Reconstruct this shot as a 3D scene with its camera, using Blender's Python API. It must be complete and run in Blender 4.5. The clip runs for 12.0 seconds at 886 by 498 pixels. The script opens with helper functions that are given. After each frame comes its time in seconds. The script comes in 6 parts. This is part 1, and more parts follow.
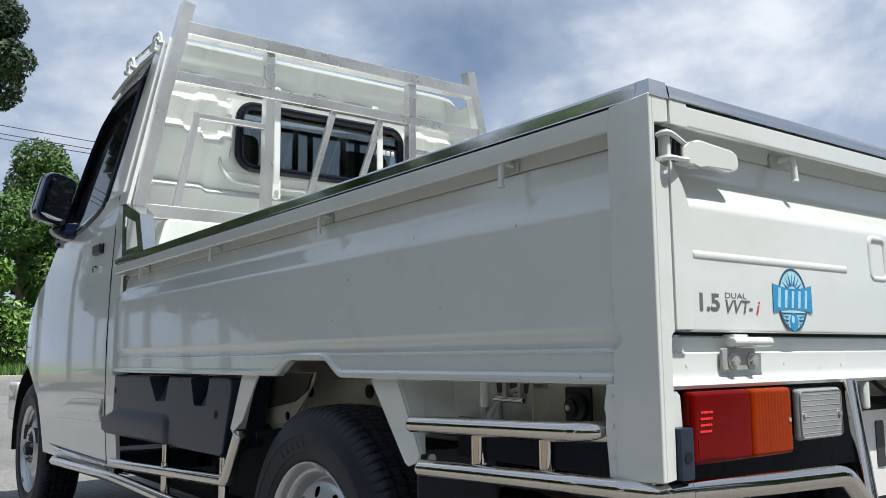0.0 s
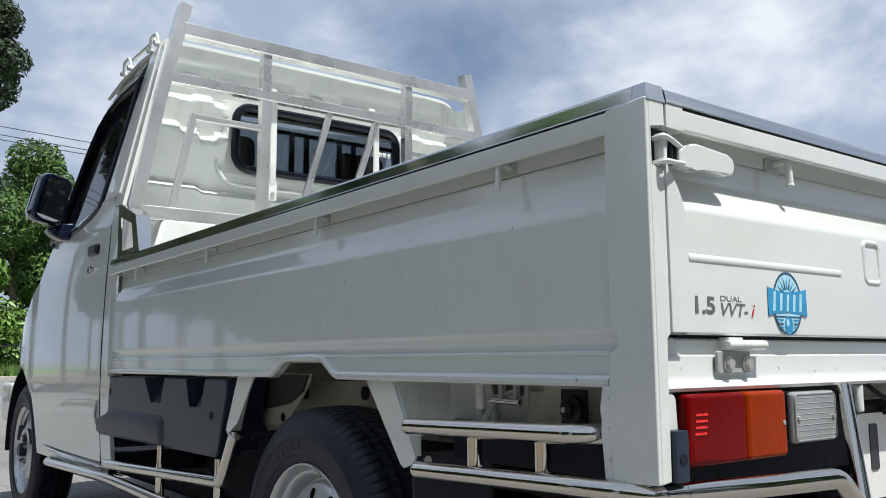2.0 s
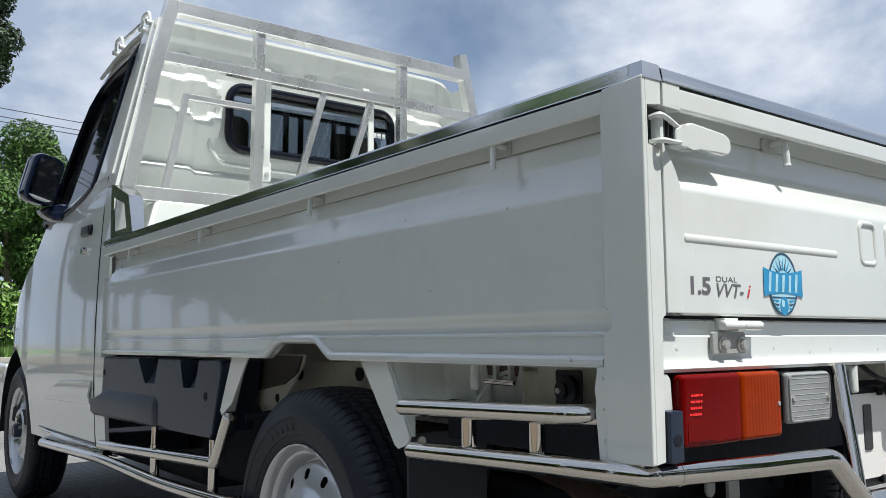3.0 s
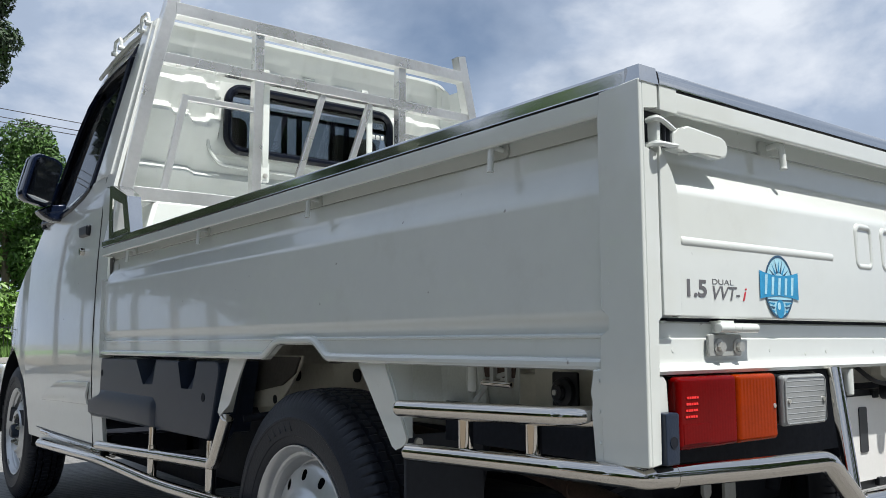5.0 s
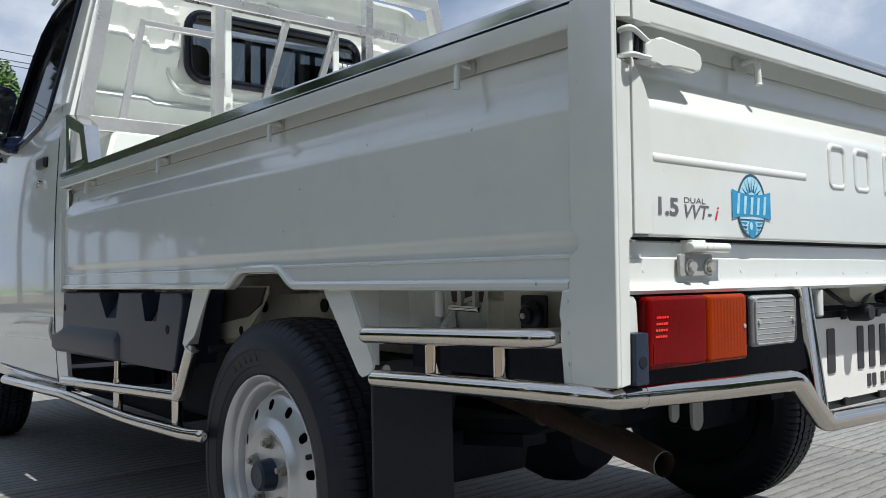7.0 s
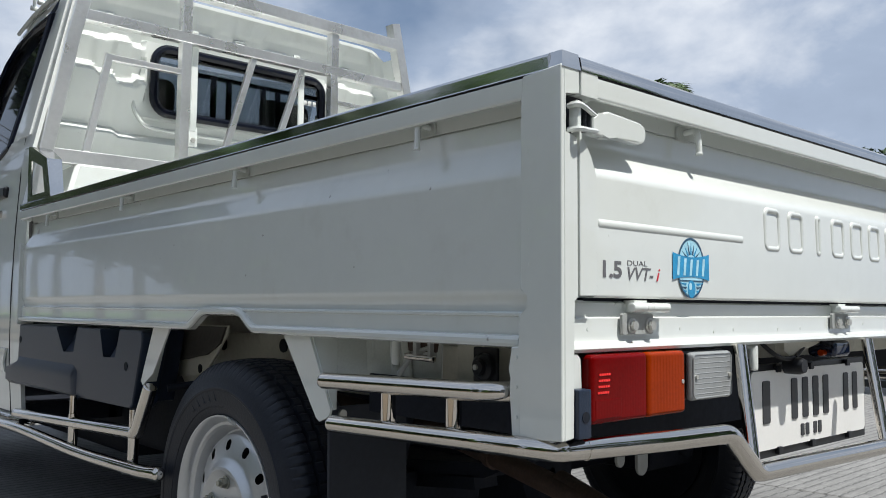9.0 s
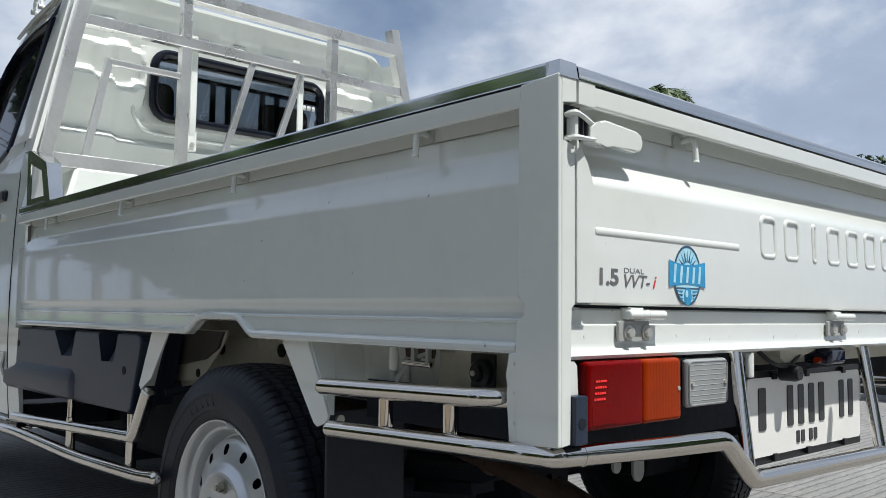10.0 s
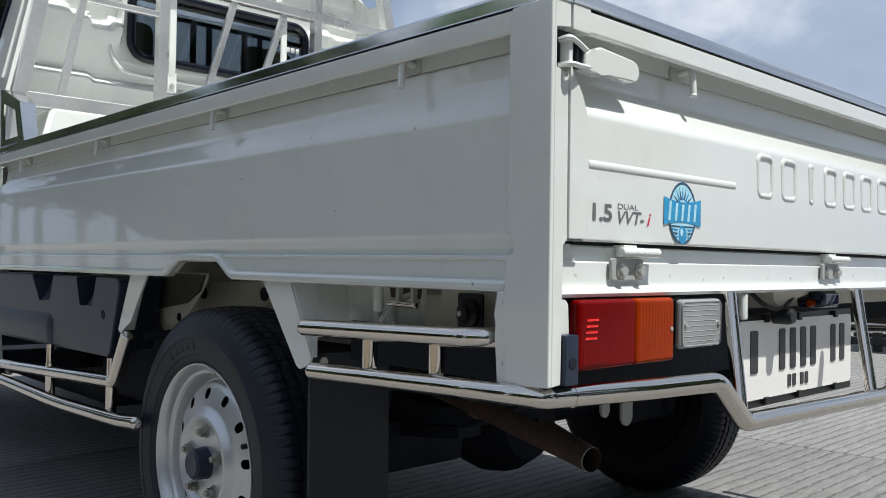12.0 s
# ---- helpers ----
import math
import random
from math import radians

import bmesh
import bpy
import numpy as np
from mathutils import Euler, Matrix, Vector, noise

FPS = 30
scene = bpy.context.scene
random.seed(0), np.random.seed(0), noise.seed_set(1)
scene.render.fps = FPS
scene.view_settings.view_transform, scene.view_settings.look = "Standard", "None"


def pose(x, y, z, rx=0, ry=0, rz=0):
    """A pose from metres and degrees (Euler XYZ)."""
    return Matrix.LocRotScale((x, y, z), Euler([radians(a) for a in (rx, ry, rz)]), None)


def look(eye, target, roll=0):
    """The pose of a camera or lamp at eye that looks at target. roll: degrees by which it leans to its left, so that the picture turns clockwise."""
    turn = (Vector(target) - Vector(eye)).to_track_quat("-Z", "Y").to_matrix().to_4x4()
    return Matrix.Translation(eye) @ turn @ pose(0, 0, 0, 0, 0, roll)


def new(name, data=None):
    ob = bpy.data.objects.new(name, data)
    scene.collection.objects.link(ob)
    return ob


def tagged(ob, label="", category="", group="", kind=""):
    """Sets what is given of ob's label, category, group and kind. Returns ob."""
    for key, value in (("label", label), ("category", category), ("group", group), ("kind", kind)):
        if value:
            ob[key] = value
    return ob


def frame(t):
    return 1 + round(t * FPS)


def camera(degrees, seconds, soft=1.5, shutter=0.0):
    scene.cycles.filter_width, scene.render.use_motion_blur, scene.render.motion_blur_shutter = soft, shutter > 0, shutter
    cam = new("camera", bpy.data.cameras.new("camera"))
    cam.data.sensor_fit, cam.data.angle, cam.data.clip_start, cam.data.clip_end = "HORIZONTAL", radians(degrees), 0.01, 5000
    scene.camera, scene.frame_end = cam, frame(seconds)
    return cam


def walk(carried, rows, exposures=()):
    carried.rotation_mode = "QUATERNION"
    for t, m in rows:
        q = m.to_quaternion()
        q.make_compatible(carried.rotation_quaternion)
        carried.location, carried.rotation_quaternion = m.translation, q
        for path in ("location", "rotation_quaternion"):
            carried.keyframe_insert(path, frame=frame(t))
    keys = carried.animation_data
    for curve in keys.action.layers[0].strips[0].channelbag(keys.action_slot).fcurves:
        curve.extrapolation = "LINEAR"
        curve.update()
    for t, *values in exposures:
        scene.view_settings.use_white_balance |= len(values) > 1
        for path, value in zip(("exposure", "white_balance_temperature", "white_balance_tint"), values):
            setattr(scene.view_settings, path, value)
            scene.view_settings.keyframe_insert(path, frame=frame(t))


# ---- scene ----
# the camera: seconds, place, yaw to the right of the truck's heading, pitch, roll
cam = camera(55.5, 12.0, soft=0.5, shutter=0.5)
ROWS = [
    (0.0, -0.7383, -0.5958, 0.6458, 36.820, 7.297, -0.585),
    (0.5, -0.7414, -0.5975, 0.6466, 36.794, 7.683, -0.563),
    (1.0, -0.7421, -0.5995, 0.6468, 36.782, 8.065, -0.512),
    (1.5, -0.7444, -0.6011, 0.6458, 36.884, 8.114, -0.437),
    (2.0, -0.7415, -0.5970, 0.6451, 37.141, 7.459, -0.374),
    (2.5, -0.7376, -0.5933, 0.6450, 37.355, 6.764, -0.405),
    (3.0, -0.7356, -0.5912, 0.6443, 37.458, 6.202, -0.364),
    (5.0, -0.7369, -0.5948, 0.6445, 37.570, 6.304, -0.202),
    (5.5, -0.7351, -0.5927, 0.6430, 37.856, 5.791, -0.162),
    (6.0, -0.7303, -0.5910, 0.6386, 38.173, 4.576, -0.226),
    (6.5, -0.7147, -0.5757, 0.6304, 38.733, 2.997, -0.428),
    (6.7, -0.7066, -0.5704, 0.6259, 38.963, 2.333, -0.515),
    (8.3, -0.7153, -0.5926, 0.6473, 41.433, 2.279, -0.155),
    (8.5, -0.7256, -0.6044, 0.6509, 41.634, 2.859, 0.020),
    (9.0, -0.7386, -0.6151, 0.6587, 42.108, 3.955, 0.405),
    (9.5, -0.7445, -0.6221, 0.6624, 42.247, 4.492, 0.572),
    (10.0, -0.7432, -0.6204, 0.6609, 42.231, 4.271, 0.648),
    (10.5, -0.7357, -0.6123, 0.6566, 42.157, 3.452, 0.642),
    (11.0, -0.7271, -0.6034, 0.6515, 42.124, 2.453, 0.611),
    (11.5, -0.7186, -0.5954, 0.6466, 42.431, 1.525, 0.677),
    (12.0, -0.7115, -0.5879, 0.6428, 43.136, 1.021, 0.841),
]


def held(x, y, z, yaw, pitch, roll):
    return pose(x, y, z, 0, 0, -yaw) @ pose(0, 0, 0, 90 + pitch) @ pose(0, 0, 0, 0, 0, roll)


walk(cam, [(t, held(*r)) for t, *r in ROWS],
     exposures=[(0.0, 0.40), (6.5, 0.39), (8.5, 0.35), (9.5, 0.33), (12.0, 0.36)])

# ---- light ----
SUN_EL, SUN_AZ = 67.0, 166.0   # degrees above the ground; clockwise from +y
world = bpy.data.worlds.new("sky")
scene.world = world
world.use_nodes = True
wn, wl = world.node_tree.nodes, world.node_tree.links
wn.clear()
w_out = wn.new("ShaderNodeOutputWorld")
w_bg = wn.new("ShaderNodeBackground")
w_sky = wn.new("ShaderNodeTexSky")
w_sky.sky_type = "NISHITA"
w_sky.sun_disc = False
w_sky.sun_elevation = radians(SUN_EL)
w_sky.sun_rotation = radians(SUN_AZ)
w_co = wn.new("ShaderNodeTexCoord")
w_map = wn.new("ShaderNodeMapping")
w_map.inputs["Scale"].default_value = (1.0, 1.0, 1.7)
w_no = wn.new("ShaderNodeTexNoise")
w_no.inputs["Scale"].default_value = 2.3
w_no.inputs["Detail"].default_value = 9.0
w_no.inputs["Roughness"].default_value = 0.52
w_no.inputs["Distortion"].default_value = 0.5
w_cover = wn.new("ShaderNodeValToRGB")
w_cover.color_ramp.elements[0].position = 0.22
w_cover.color_ramp.elements[1].position = 0.44
w_no2 = wn.new("ShaderNodeTexNoise")
w_no2.inputs["Scale"].default_value = 4.9
w_no2.inputs["Detail"].default_value = 10.0
w_no2.inputs["Roughness"].default_value = 0.56
w_no2.inputs["Distortion"].default_value = 0.15
# a bright bank of cumulus low beyond the truck's far side
w_dot = wn.new("ShaderNodeVectorMath")
w_dot.operation = "DOT_PRODUCT"
w_dot.inputs[1].default_value = (0.903, 0.329, 0.276)
w_bank = wn.new("ShaderNodeMapRange")
w_bank.interpolation_type = "SMOOTHSTEP"
w_bank.inputs["From Min"].default_value, w_bank.inputs["From Max"].default_value = 0.87, 0.995
w_bank.inputs["To Max"].default_value = 0.14
w_sum = wn.new("ShaderNodeMath")
w_sum.operation = "ADD"
w_tone = wn.new("ShaderNodeValToRGB")
te = w_tone.color_ramp.elements
te[0].position, te[0].color = 0.30, (3.5, 4.3, 5.7, 1)
te[1].position, te[1].color = 0.77, (8.4, 8.9, 9.7, 1)
mid_tone = w_tone.color_ramp.elements.new(0.52)
mid_tone.color = (4.15, 5.05, 6.6, 1)
w_mix = wn.new("ShaderNodeMix")
w_mix.data_type = "RGBA"
wl.new(w_co.outputs["Generated"], w_map.inputs["Vector"])
wl.new(w_map.outputs["Vector"], w_no.inputs["Vector"])
wl.new(w_map.outputs["Vector"], w_no2.inputs["Vector"])
wl.new(w_no.outputs["Fac"], w_cover.inputs["Fac"])
wl.new(w_co.outputs["Generated"], w_dot.inputs[0])
wl.new(w_dot.outputs["Value"], w_bank.inputs["Value"])
wl.new(w_no2.outputs["Fac"], w_sum.inputs[0])
wl.new(w_bank.outputs["Result"], w_sum.inputs[1])
wl.new(w_sum.outputs[0], w_tone.inputs["Fac"])
wl.new(w_cover.outputs["Color"], w_mix.inputs["Factor"])
wl.new(w_sky.outputs["Color"], w_mix.inputs["A"])
wl.new(w_tone.outputs["Color"], w_mix.inputs["B"])
wl.new(w_mix.outputs["Result"], w_bg.inputs["Color"])
w_bg.inputs["Strength"].default_value = 0.0765
wl.new(w_bg.outputs["Background"], w_out.inputs["Surface"])

sun = new("sun", bpy.data.lights.new("sun", "SUN"))
sun.data.energy = 5.0
sun.data.angle = radians(0.6)
sun.data.color = (1.0, 0.975, 0.925)
se, sa = radians(SUN_EL), radians(SUN_AZ)
to_sun = Vector((math.sin(sa) * math.cos(se), math.cos(sa) * math.cos(se), math.sin(se)))
sun.matrix_world = look(tuple(to_sun * 50), (0, 0, 0))


# ---- materials ----
def material(name, color, rough=0.5, metal=0.0, coat=0.0, vary=0.06, scale=6.0, bump=0.0, bump_scale=120.0,
             rough_vary=0.0, second=None, transmission=0.0, ior=1.45, alpha=1.0, stain=0.0, stain_scale=2.0,
             stain_color=(0.2, 0.17, 0.13), island=0.0, ribs=None, specular=0.5, speck=0.0):
    """A surface with colour variation at two scales, stains, rough patches and fine relief."""
    m = bpy.data.materials.new(name)
    m.use_nodes = True
    n, l = m.node_tree.nodes, m.node_tree.links
    b = n["Principled BSDF"]
    co = n.new("ShaderNodeTexCoord")
    big = n.new("ShaderNodeTexNoise")
    big.inputs["Scale"].default_value = scale
    big.inputs["Detail"].default_value = 6.0
    fine = n.new("ShaderNodeTexNoise")
    fine.inputs["Scale"].default_value = scale * 14
    fine.inputs["Detail"].default_value = 4.0
    l.new(co.outputs["Object"], big.inputs["Vector"])
    l.new(co.outputs["Object"], fine.inputs["Vector"])
    add = n.new("ShaderNodeMath")
    add.operation = "MULTIPLY_ADD"
    add.inputs[1].default_value = 0.45
    l.new(fine.outputs["Fac"], add.inputs[0])
    half = n.new("ShaderNodeMath")
    half.operation = "MULTIPLY"
    half.inputs[1].default_value = 0.55
    l.new(big.outputs["Fac"], half.inputs[0])
    l.new(half.outputs[0], add.inputs[2])
    mix = n.new("ShaderNodeMix")
    mix.data_type = "RGBA"
    ramp = n.new("ShaderNodeMapRange")
    ramp.inputs["From Min"].default_value, ramp.inputs["From Max"].default_value = 0.3, 0.7
    l.new(add.outputs[0], ramp.inputs["Value"])
    l.new(ramp.outputs["Result"], mix.inputs["Factor"])
    lo = second if second else tuple(c * (1 - vary) for c in color)
    hi = color if second else tuple(min(1, c * (1 + vary)) for c in color)
    mix.inputs["A"].default_value = (*lo, 1)
    mix.inputs["B"].default_value = (*hi, 1)
    last = mix.outputs["Result"]
    if stain:
        sn = n.new("ShaderNodeTexNoise")
        sn.inputs["Scale"].default_value = stain_scale
        sn.inputs["Detail"].default_value = 8.0
        sn.inputs["Roughness"].default_value = 0.7
        sr = n.new("ShaderNodeMapRange")
        sr.inputs["From Min"].default_value, sr.inputs["From Max"].default_value = 0.56, 0.72
        sr.inputs["To Max"].default_value = stain
        l.new(co.outputs["Object"], sn.inputs["Vector"])
        l.new(sn.outputs["Fac"], sr.inputs["Value"])
        sm = n.new("ShaderNodeMix")
        sm.data_type = "RGBA"
        sm.inputs["B"].default_value = (*stain_color, 1)
        l.new(sr.outputs["Result"], sm.inputs["Factor"])
        l.new(last, sm.inputs["A"])
        last = sm.outputs["Result"]
    if speck:
        kn = n.new("ShaderNodeTexNoise")
        kn.inputs["Scale"].default_value = 38.0
        kn.inputs["Detail"].default_value = 3.0
        kr = n.new("ShaderNodeMapRange")
        kr.inputs["From Min"].default_value, kr.inputs["From Max"].default_value = 0.745, 0.785
        kr.inputs["To Max"].default_value = speck
        l.new(co.outputs["Object"], kn.inputs["Vector"])
        l.new(kn.outputs["Fac"], kr.inputs["Value"])
        km = n.new("ShaderNodeMix")
        km.data_type = "RGBA"
        km.inputs["B"].default_value = (0.07, 0.05, 0.04, 1)
        l.new(kr.outputs["Result"], km.inputs["Factor"])
        l.new(last, km.inputs["A"])
        last = km.outputs["Result"]
    if island:
        geo = n.new("ShaderNodeNewGeometry")
        hs = n.new("ShaderNodeHueSaturation")
        iv = n.new("ShaderNodeMapRange")
        iv.inputs["To Min"].default_value, iv.inputs["To Max"].default_value = 1 - island, 1 + island
        l.new(geo.outputs["Random Per Island"], iv.inputs["Value"])
        l.new(iv.outputs["Result"], hs.inputs["Value"])
        l.new(last, hs.inputs["Color"])
        last = hs.outputs["Color"]
    l.new(last, b.inputs["Base Color"])
    b.inputs["Metallic"].default_value = metal
    b.inputs["Roughness"].default_value = rough
    if rough_vary:
        rr = n.new("ShaderNodeMapRange")
        rr.inputs["To Min"].default_value = max(0.02, rough - rough_vary)
        rr.inputs["To Max"].default_value = rough + rough_vary
        l.new(big.outputs["Fac"], rr.inputs["Value"])
        l.new(rr.outputs["Result"], b.inputs["Roughness"])
    b.inputs["Coat Weight"].default_value = coat
    b.inputs["Coat Roughness"].default_value = 0.03
    b.inputs["Transmission Weight"].default_value = transmission
    b.inputs["IOR"].default_value = ior
    b.inputs["Alpha"].default_value = alpha
    b.inputs["Specular IOR Level"].default_value = specular
    if ribs:
        wv = n.new("ShaderNodeTexWave")
        wv.bands_direction = ribs[0]
        wv.inputs["Scale"].default_value = ribs[1]
        bp = n.new("ShaderNodeBump")
        bp.inputs["Strength"].default_value = ribs[2]
        bp.inputs["Distance"].default_value = 0.003
        l.new(co.outputs["Object"], wv.inputs["Vector"])
        l.new(wv.outputs["Fac"], bp.inputs["Height"])
        l.new(bp.outputs["Normal"], b.inputs["Normal"])
    elif bump:
        bn = n.new("ShaderNodeTexNoise")
        bn.inputs["Scale"].default_value = bump_scale
        bn.inputs["Detail"].default_value = 5.0
        bp = n.new("ShaderNodeBump")
        bp.inputs["Strength"].default_value = bump
        bp.inputs["Distance"].default_value = 0.004
        l.new(co.outputs["Object"], bn.inputs["Vector"])
        l.new(bn.outputs["Fac"], bp.inputs["Height"])
        l.new(bp.outputs["Normal"], b.inputs["Normal"])
    return m


M_WHITE = material("white_paint", (0.680, 0.710, 0.684), 0.20, coat=1.0, vary=0.025, scale=2.5, rough_vary=0.06,
                   bump=0.012, bump_scale=9.0, stain=0.14, stain_scale=7.0, stain_color=(0.42, 0.40, 0.33), speck=0.6)
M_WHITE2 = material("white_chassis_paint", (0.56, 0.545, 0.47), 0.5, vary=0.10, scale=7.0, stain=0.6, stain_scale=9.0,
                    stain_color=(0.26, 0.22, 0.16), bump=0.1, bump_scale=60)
# white paint with the shade below rail and bed put into its colour
M_SHADEWHITE = material("shaded_white_paint", (0.50, 0.525, 0.50), 0.42, vary=0.10, scale=20.0, stain=0.4, stain_scale=30, stain_color=(0.30, 0.28, 0.24))
M_ALU = material("brushed_aluminium", (0.82, 0.82, 0.81), 0.30, metal=0.84, vary=0.07, scale=5.0, rough_vary=0.20, bump=0.10,
                 bump_scale=24, stain=0.34, stain_scale=9, stain_color=(0.48, 0.45, 0.40))
M_STEEL = material("polished_stainless_steel", (0.66, 0.620, 0.570), 0.06, metal=1.0, vary=0.03, scale=8.0, rough_vary=0.05,
                   bump=0.012, bump_scale=14, stain=0.12, stain_scale=20, stain_color=(0.5, 0.46, 0.4))
M_TRIM = material("polished_trim", (0.64, 0.635, 0.625), 0.09, metal=1.0, vary=0.06, scale=10.0, rough_vary=0.08, bump=0.10,
                  bump_scale=7)
M_PLASTIC = material("dark_grey_plastic", (0.0165, 0.0260, 0.0475), 0.33, vary=0.12, scale=9.0, bump=0.14, bump_scale=420, specular=0.45,
                     stain=0.30, stain_scale=6, stain_color=(0.055, 0.060, 0.064))
M_BLACK = material("black_paint", (0.013, 0.0145, 0.018), 0.35, specular=0.35, vary=0.2, scale=8.0, rough_vary=0.1)
M_BLACKGLOSS = material("gloss_black", (0.006, 0.011, 0.030), 0.10, coat=0.5, vary=0.1, scale=8.0)
M_DARK = material("grimy_underbody", (0.0105, 0.0130, 0.0200), 0.75, specular=0.25, vary=0.4, scale=9.0, bump=0.3, bump_scale=50,
                  stain=0.5, stain_scale=8, stain_color=(0.03, 0.028, 0.027))
M_RUBBER = material("tyre_rubber", (0.0105, 0.0134, 0.0220), 0.50, specular=0.42, vary=0.25, scale=10.0, bump=0.16, bump_scale=210,
                    stain=0.3, stain_scale=7, stain_color=(0.030, 0.036, 0.047))
# tyre rubber raised: the stronger light on the flap is in its colour
M_FLAP = material("lit_flap_rubber", (0.0185, 0.0230, 0.0335), 0.62, specular=0.45, vary=0.2, scale=7.0, bump=0.15, bump_scale=90,
                  stain=0.5, stain_scale=6, stain_color=(0.034, 0.038, 0.044))
M_RIM = material("silver_wheel_paint", (0.60, 0.615, 0.63), 0.34, metal=0.68, vary=0.04, scale=9.0, rough_vary=0.06,
                 stain=0.22, stain_scale=10, stain_color=(0.30, 0.27, 0.23))
M_BOLT = material("zinc_bolt", (0.52, 0.52, 0.49), 0.36, metal=0.55, vary=0.15, scale=30.0)
M_NUT = material("dull_steel_nut", (0.36, 0.36, 0.31), 0.34, metal=0.8, vary=0.15, scale=40.0)
M_RUST = material("rusty_exhaust", (0.085, 0.050, 0.036), 0.7, metal=0.3, vary=0.3, scale=16.0, bump=0.3, bump_scale=90,
                  second=(0.035, 0.025, 0.021))
M_RED = material("red_lens", (0.128, 0.0008, 0.0009), 0.12, vary=0.18, scale=16.0, ribs=("X", 60.0, 0.03), specular=0.14)
M_AMBER = material("amber_lens", (0.245, 0.024, 0.0005), 0.12, vary=0.18, scale=18.0, ribs=("X", 46.0, 0.06), specular=0.14)
M_CLEAR = material("clear_lens", (0.26, 0.275, 0.28), 0.08, coat=0.6, vary=0.12, scale=25.0, bump=0.1, bump_scale=70)
# grey steel; for hinge plates and shackle tabs, shade put into the colour
M_HINGE = material("grey_steel_and_shade", (0.34, 0.355, 0.345), 0.45, vary=0.12, scale=30.0, stain=0.4, stain_scale=40)
# bright red that stands for glints in the lens
M_REFLECT = material("red_reflex_glint", (0.95, 0.020, 0.020), 0.06, coat=0.5, vary=0.1, scale=40.0)
M_GLASS = material("tinted_glass", (0.42, 0.45, 0.455), 0.02, vary=0.04, scale=3.0, transmission=1.0, ior=1.45)
M_FILM = material("dark_film_glass", (0.012, 0.014, 0.017), 0.03, vary=0.1, scale=3.0, specular=0.5)
M_UNDER = material("dusty_grey_liner", (0.075, 0.070, 0.064), 0.8, vary=0.25, scale=9.0, stain=0.6, stain_scale=8, stain_color=(0.04, 0.036, 0.03))
M_HEADLINING = material("pale_headlining", (0.42, 0.40, 0.37), 0.85, vary=0.08, scale=8.0)
M_TRIMGREY = material("grey_cab_lining", (0.075, 0.075, 0.075), 0.8, vary=0.1, scale=8.0)
M_MIRROR = material("mirror_glass", (0.9, 0.9, 0.92), 0.02, metal=1.0, vary=0.01)
M_SEAL = material("rubber_seal", (0.007, 0.009, 0.016), 0.20, specular=0.30, vary=0.15, scale=20.0)
M_PLATE = material("number_plate_white", (0.78, 0.78, 0.76), 0.35, coat=0.3, vary=0.03, scale=12.0)
M_INK = material("dark_print", (0.035, 0.037, 0.042), 0.4, vary=0.1, scale=30.0)
M_GREYINK = material("grey_print", (0.13, 0.13, 0.14), 0.4, vary=0.1, scale=30.0)
M_REDINK = material("red_print", (0.55, 0.03, 0.05), 0.4, vary=0.1, scale=30.0)
M_BLUE = material("blue_print", (0.015, 0.26, 0.50), 0.25, coat=0.5, vary=0.3, scale=40.0)
M_NAVY = material("navy_print", (0.02, 0.07, 0.13), 0.25, coat=0.5, vary=0.2, scale=40.0)
M_SKYBLUE = material("light_blue_print", (0.38, 0.68, 0.82), 0.25, coat=0.5, vary=0.25, scale=50.0)
M_SEATRED = material("dark_red_fabric", (0.16, 0.02, 0.015), 0.8, vary=0.2, scale=20.0)
M_BARK = material("bark", (0.13, 0.10, 0.075), 0.9, vary=0.35, scale=3.0, bump=0.6, bump_scale=18)
M_LEAF = material("leaf_green", (0.060, 0.128, 0.023), 0.6, vary=0.3, scale=0.6, island=0.45)
M_LEAF2 = material("bright_leaf_green", (0.105, 0.20, 0.030), 0.45, vary=0.3, scale=0.6, island=0.4)
M_LEAF3 = material("dark_leaf_green", (0.030, 0.055, 0.020), 0.5, vary=0.3, scale=0.6, island=0.45)
M_PALM = material("palm_green", (0.06, 0.10, 0.03), 0.5, vary=0.3, scale=2.0, island=0.3)
M_GRASS = material("grass_green", (0.09, 0.17, 0.035), 0.7, vary=0.35, scale=3.0, island=0.4)
M_IRON = material("dark_iron", (0.03, 0.032, 0.03), 0.5, metal=0.4, vary=0.2, scale=20)
M_CABLE = material("cable_black", (0.02, 0.02, 0.022), 0.6, vary=0.1, scale=5)
M_KERB = material("kerb_concrete", (0.34, 0.33, 0.30), 0.85, vary=0.15, scale=4.0, bump=0.4, bump_scale=60)
M_SOIL = material("bare_soil", (0.14, 0.115, 0.085), 0.95, vary=0.3, scale=2.0, bump=0.5, bump_scale=25, stain=0.5, stain_scale=1.0, stain_color=(0.05, 0.06, 0.025))


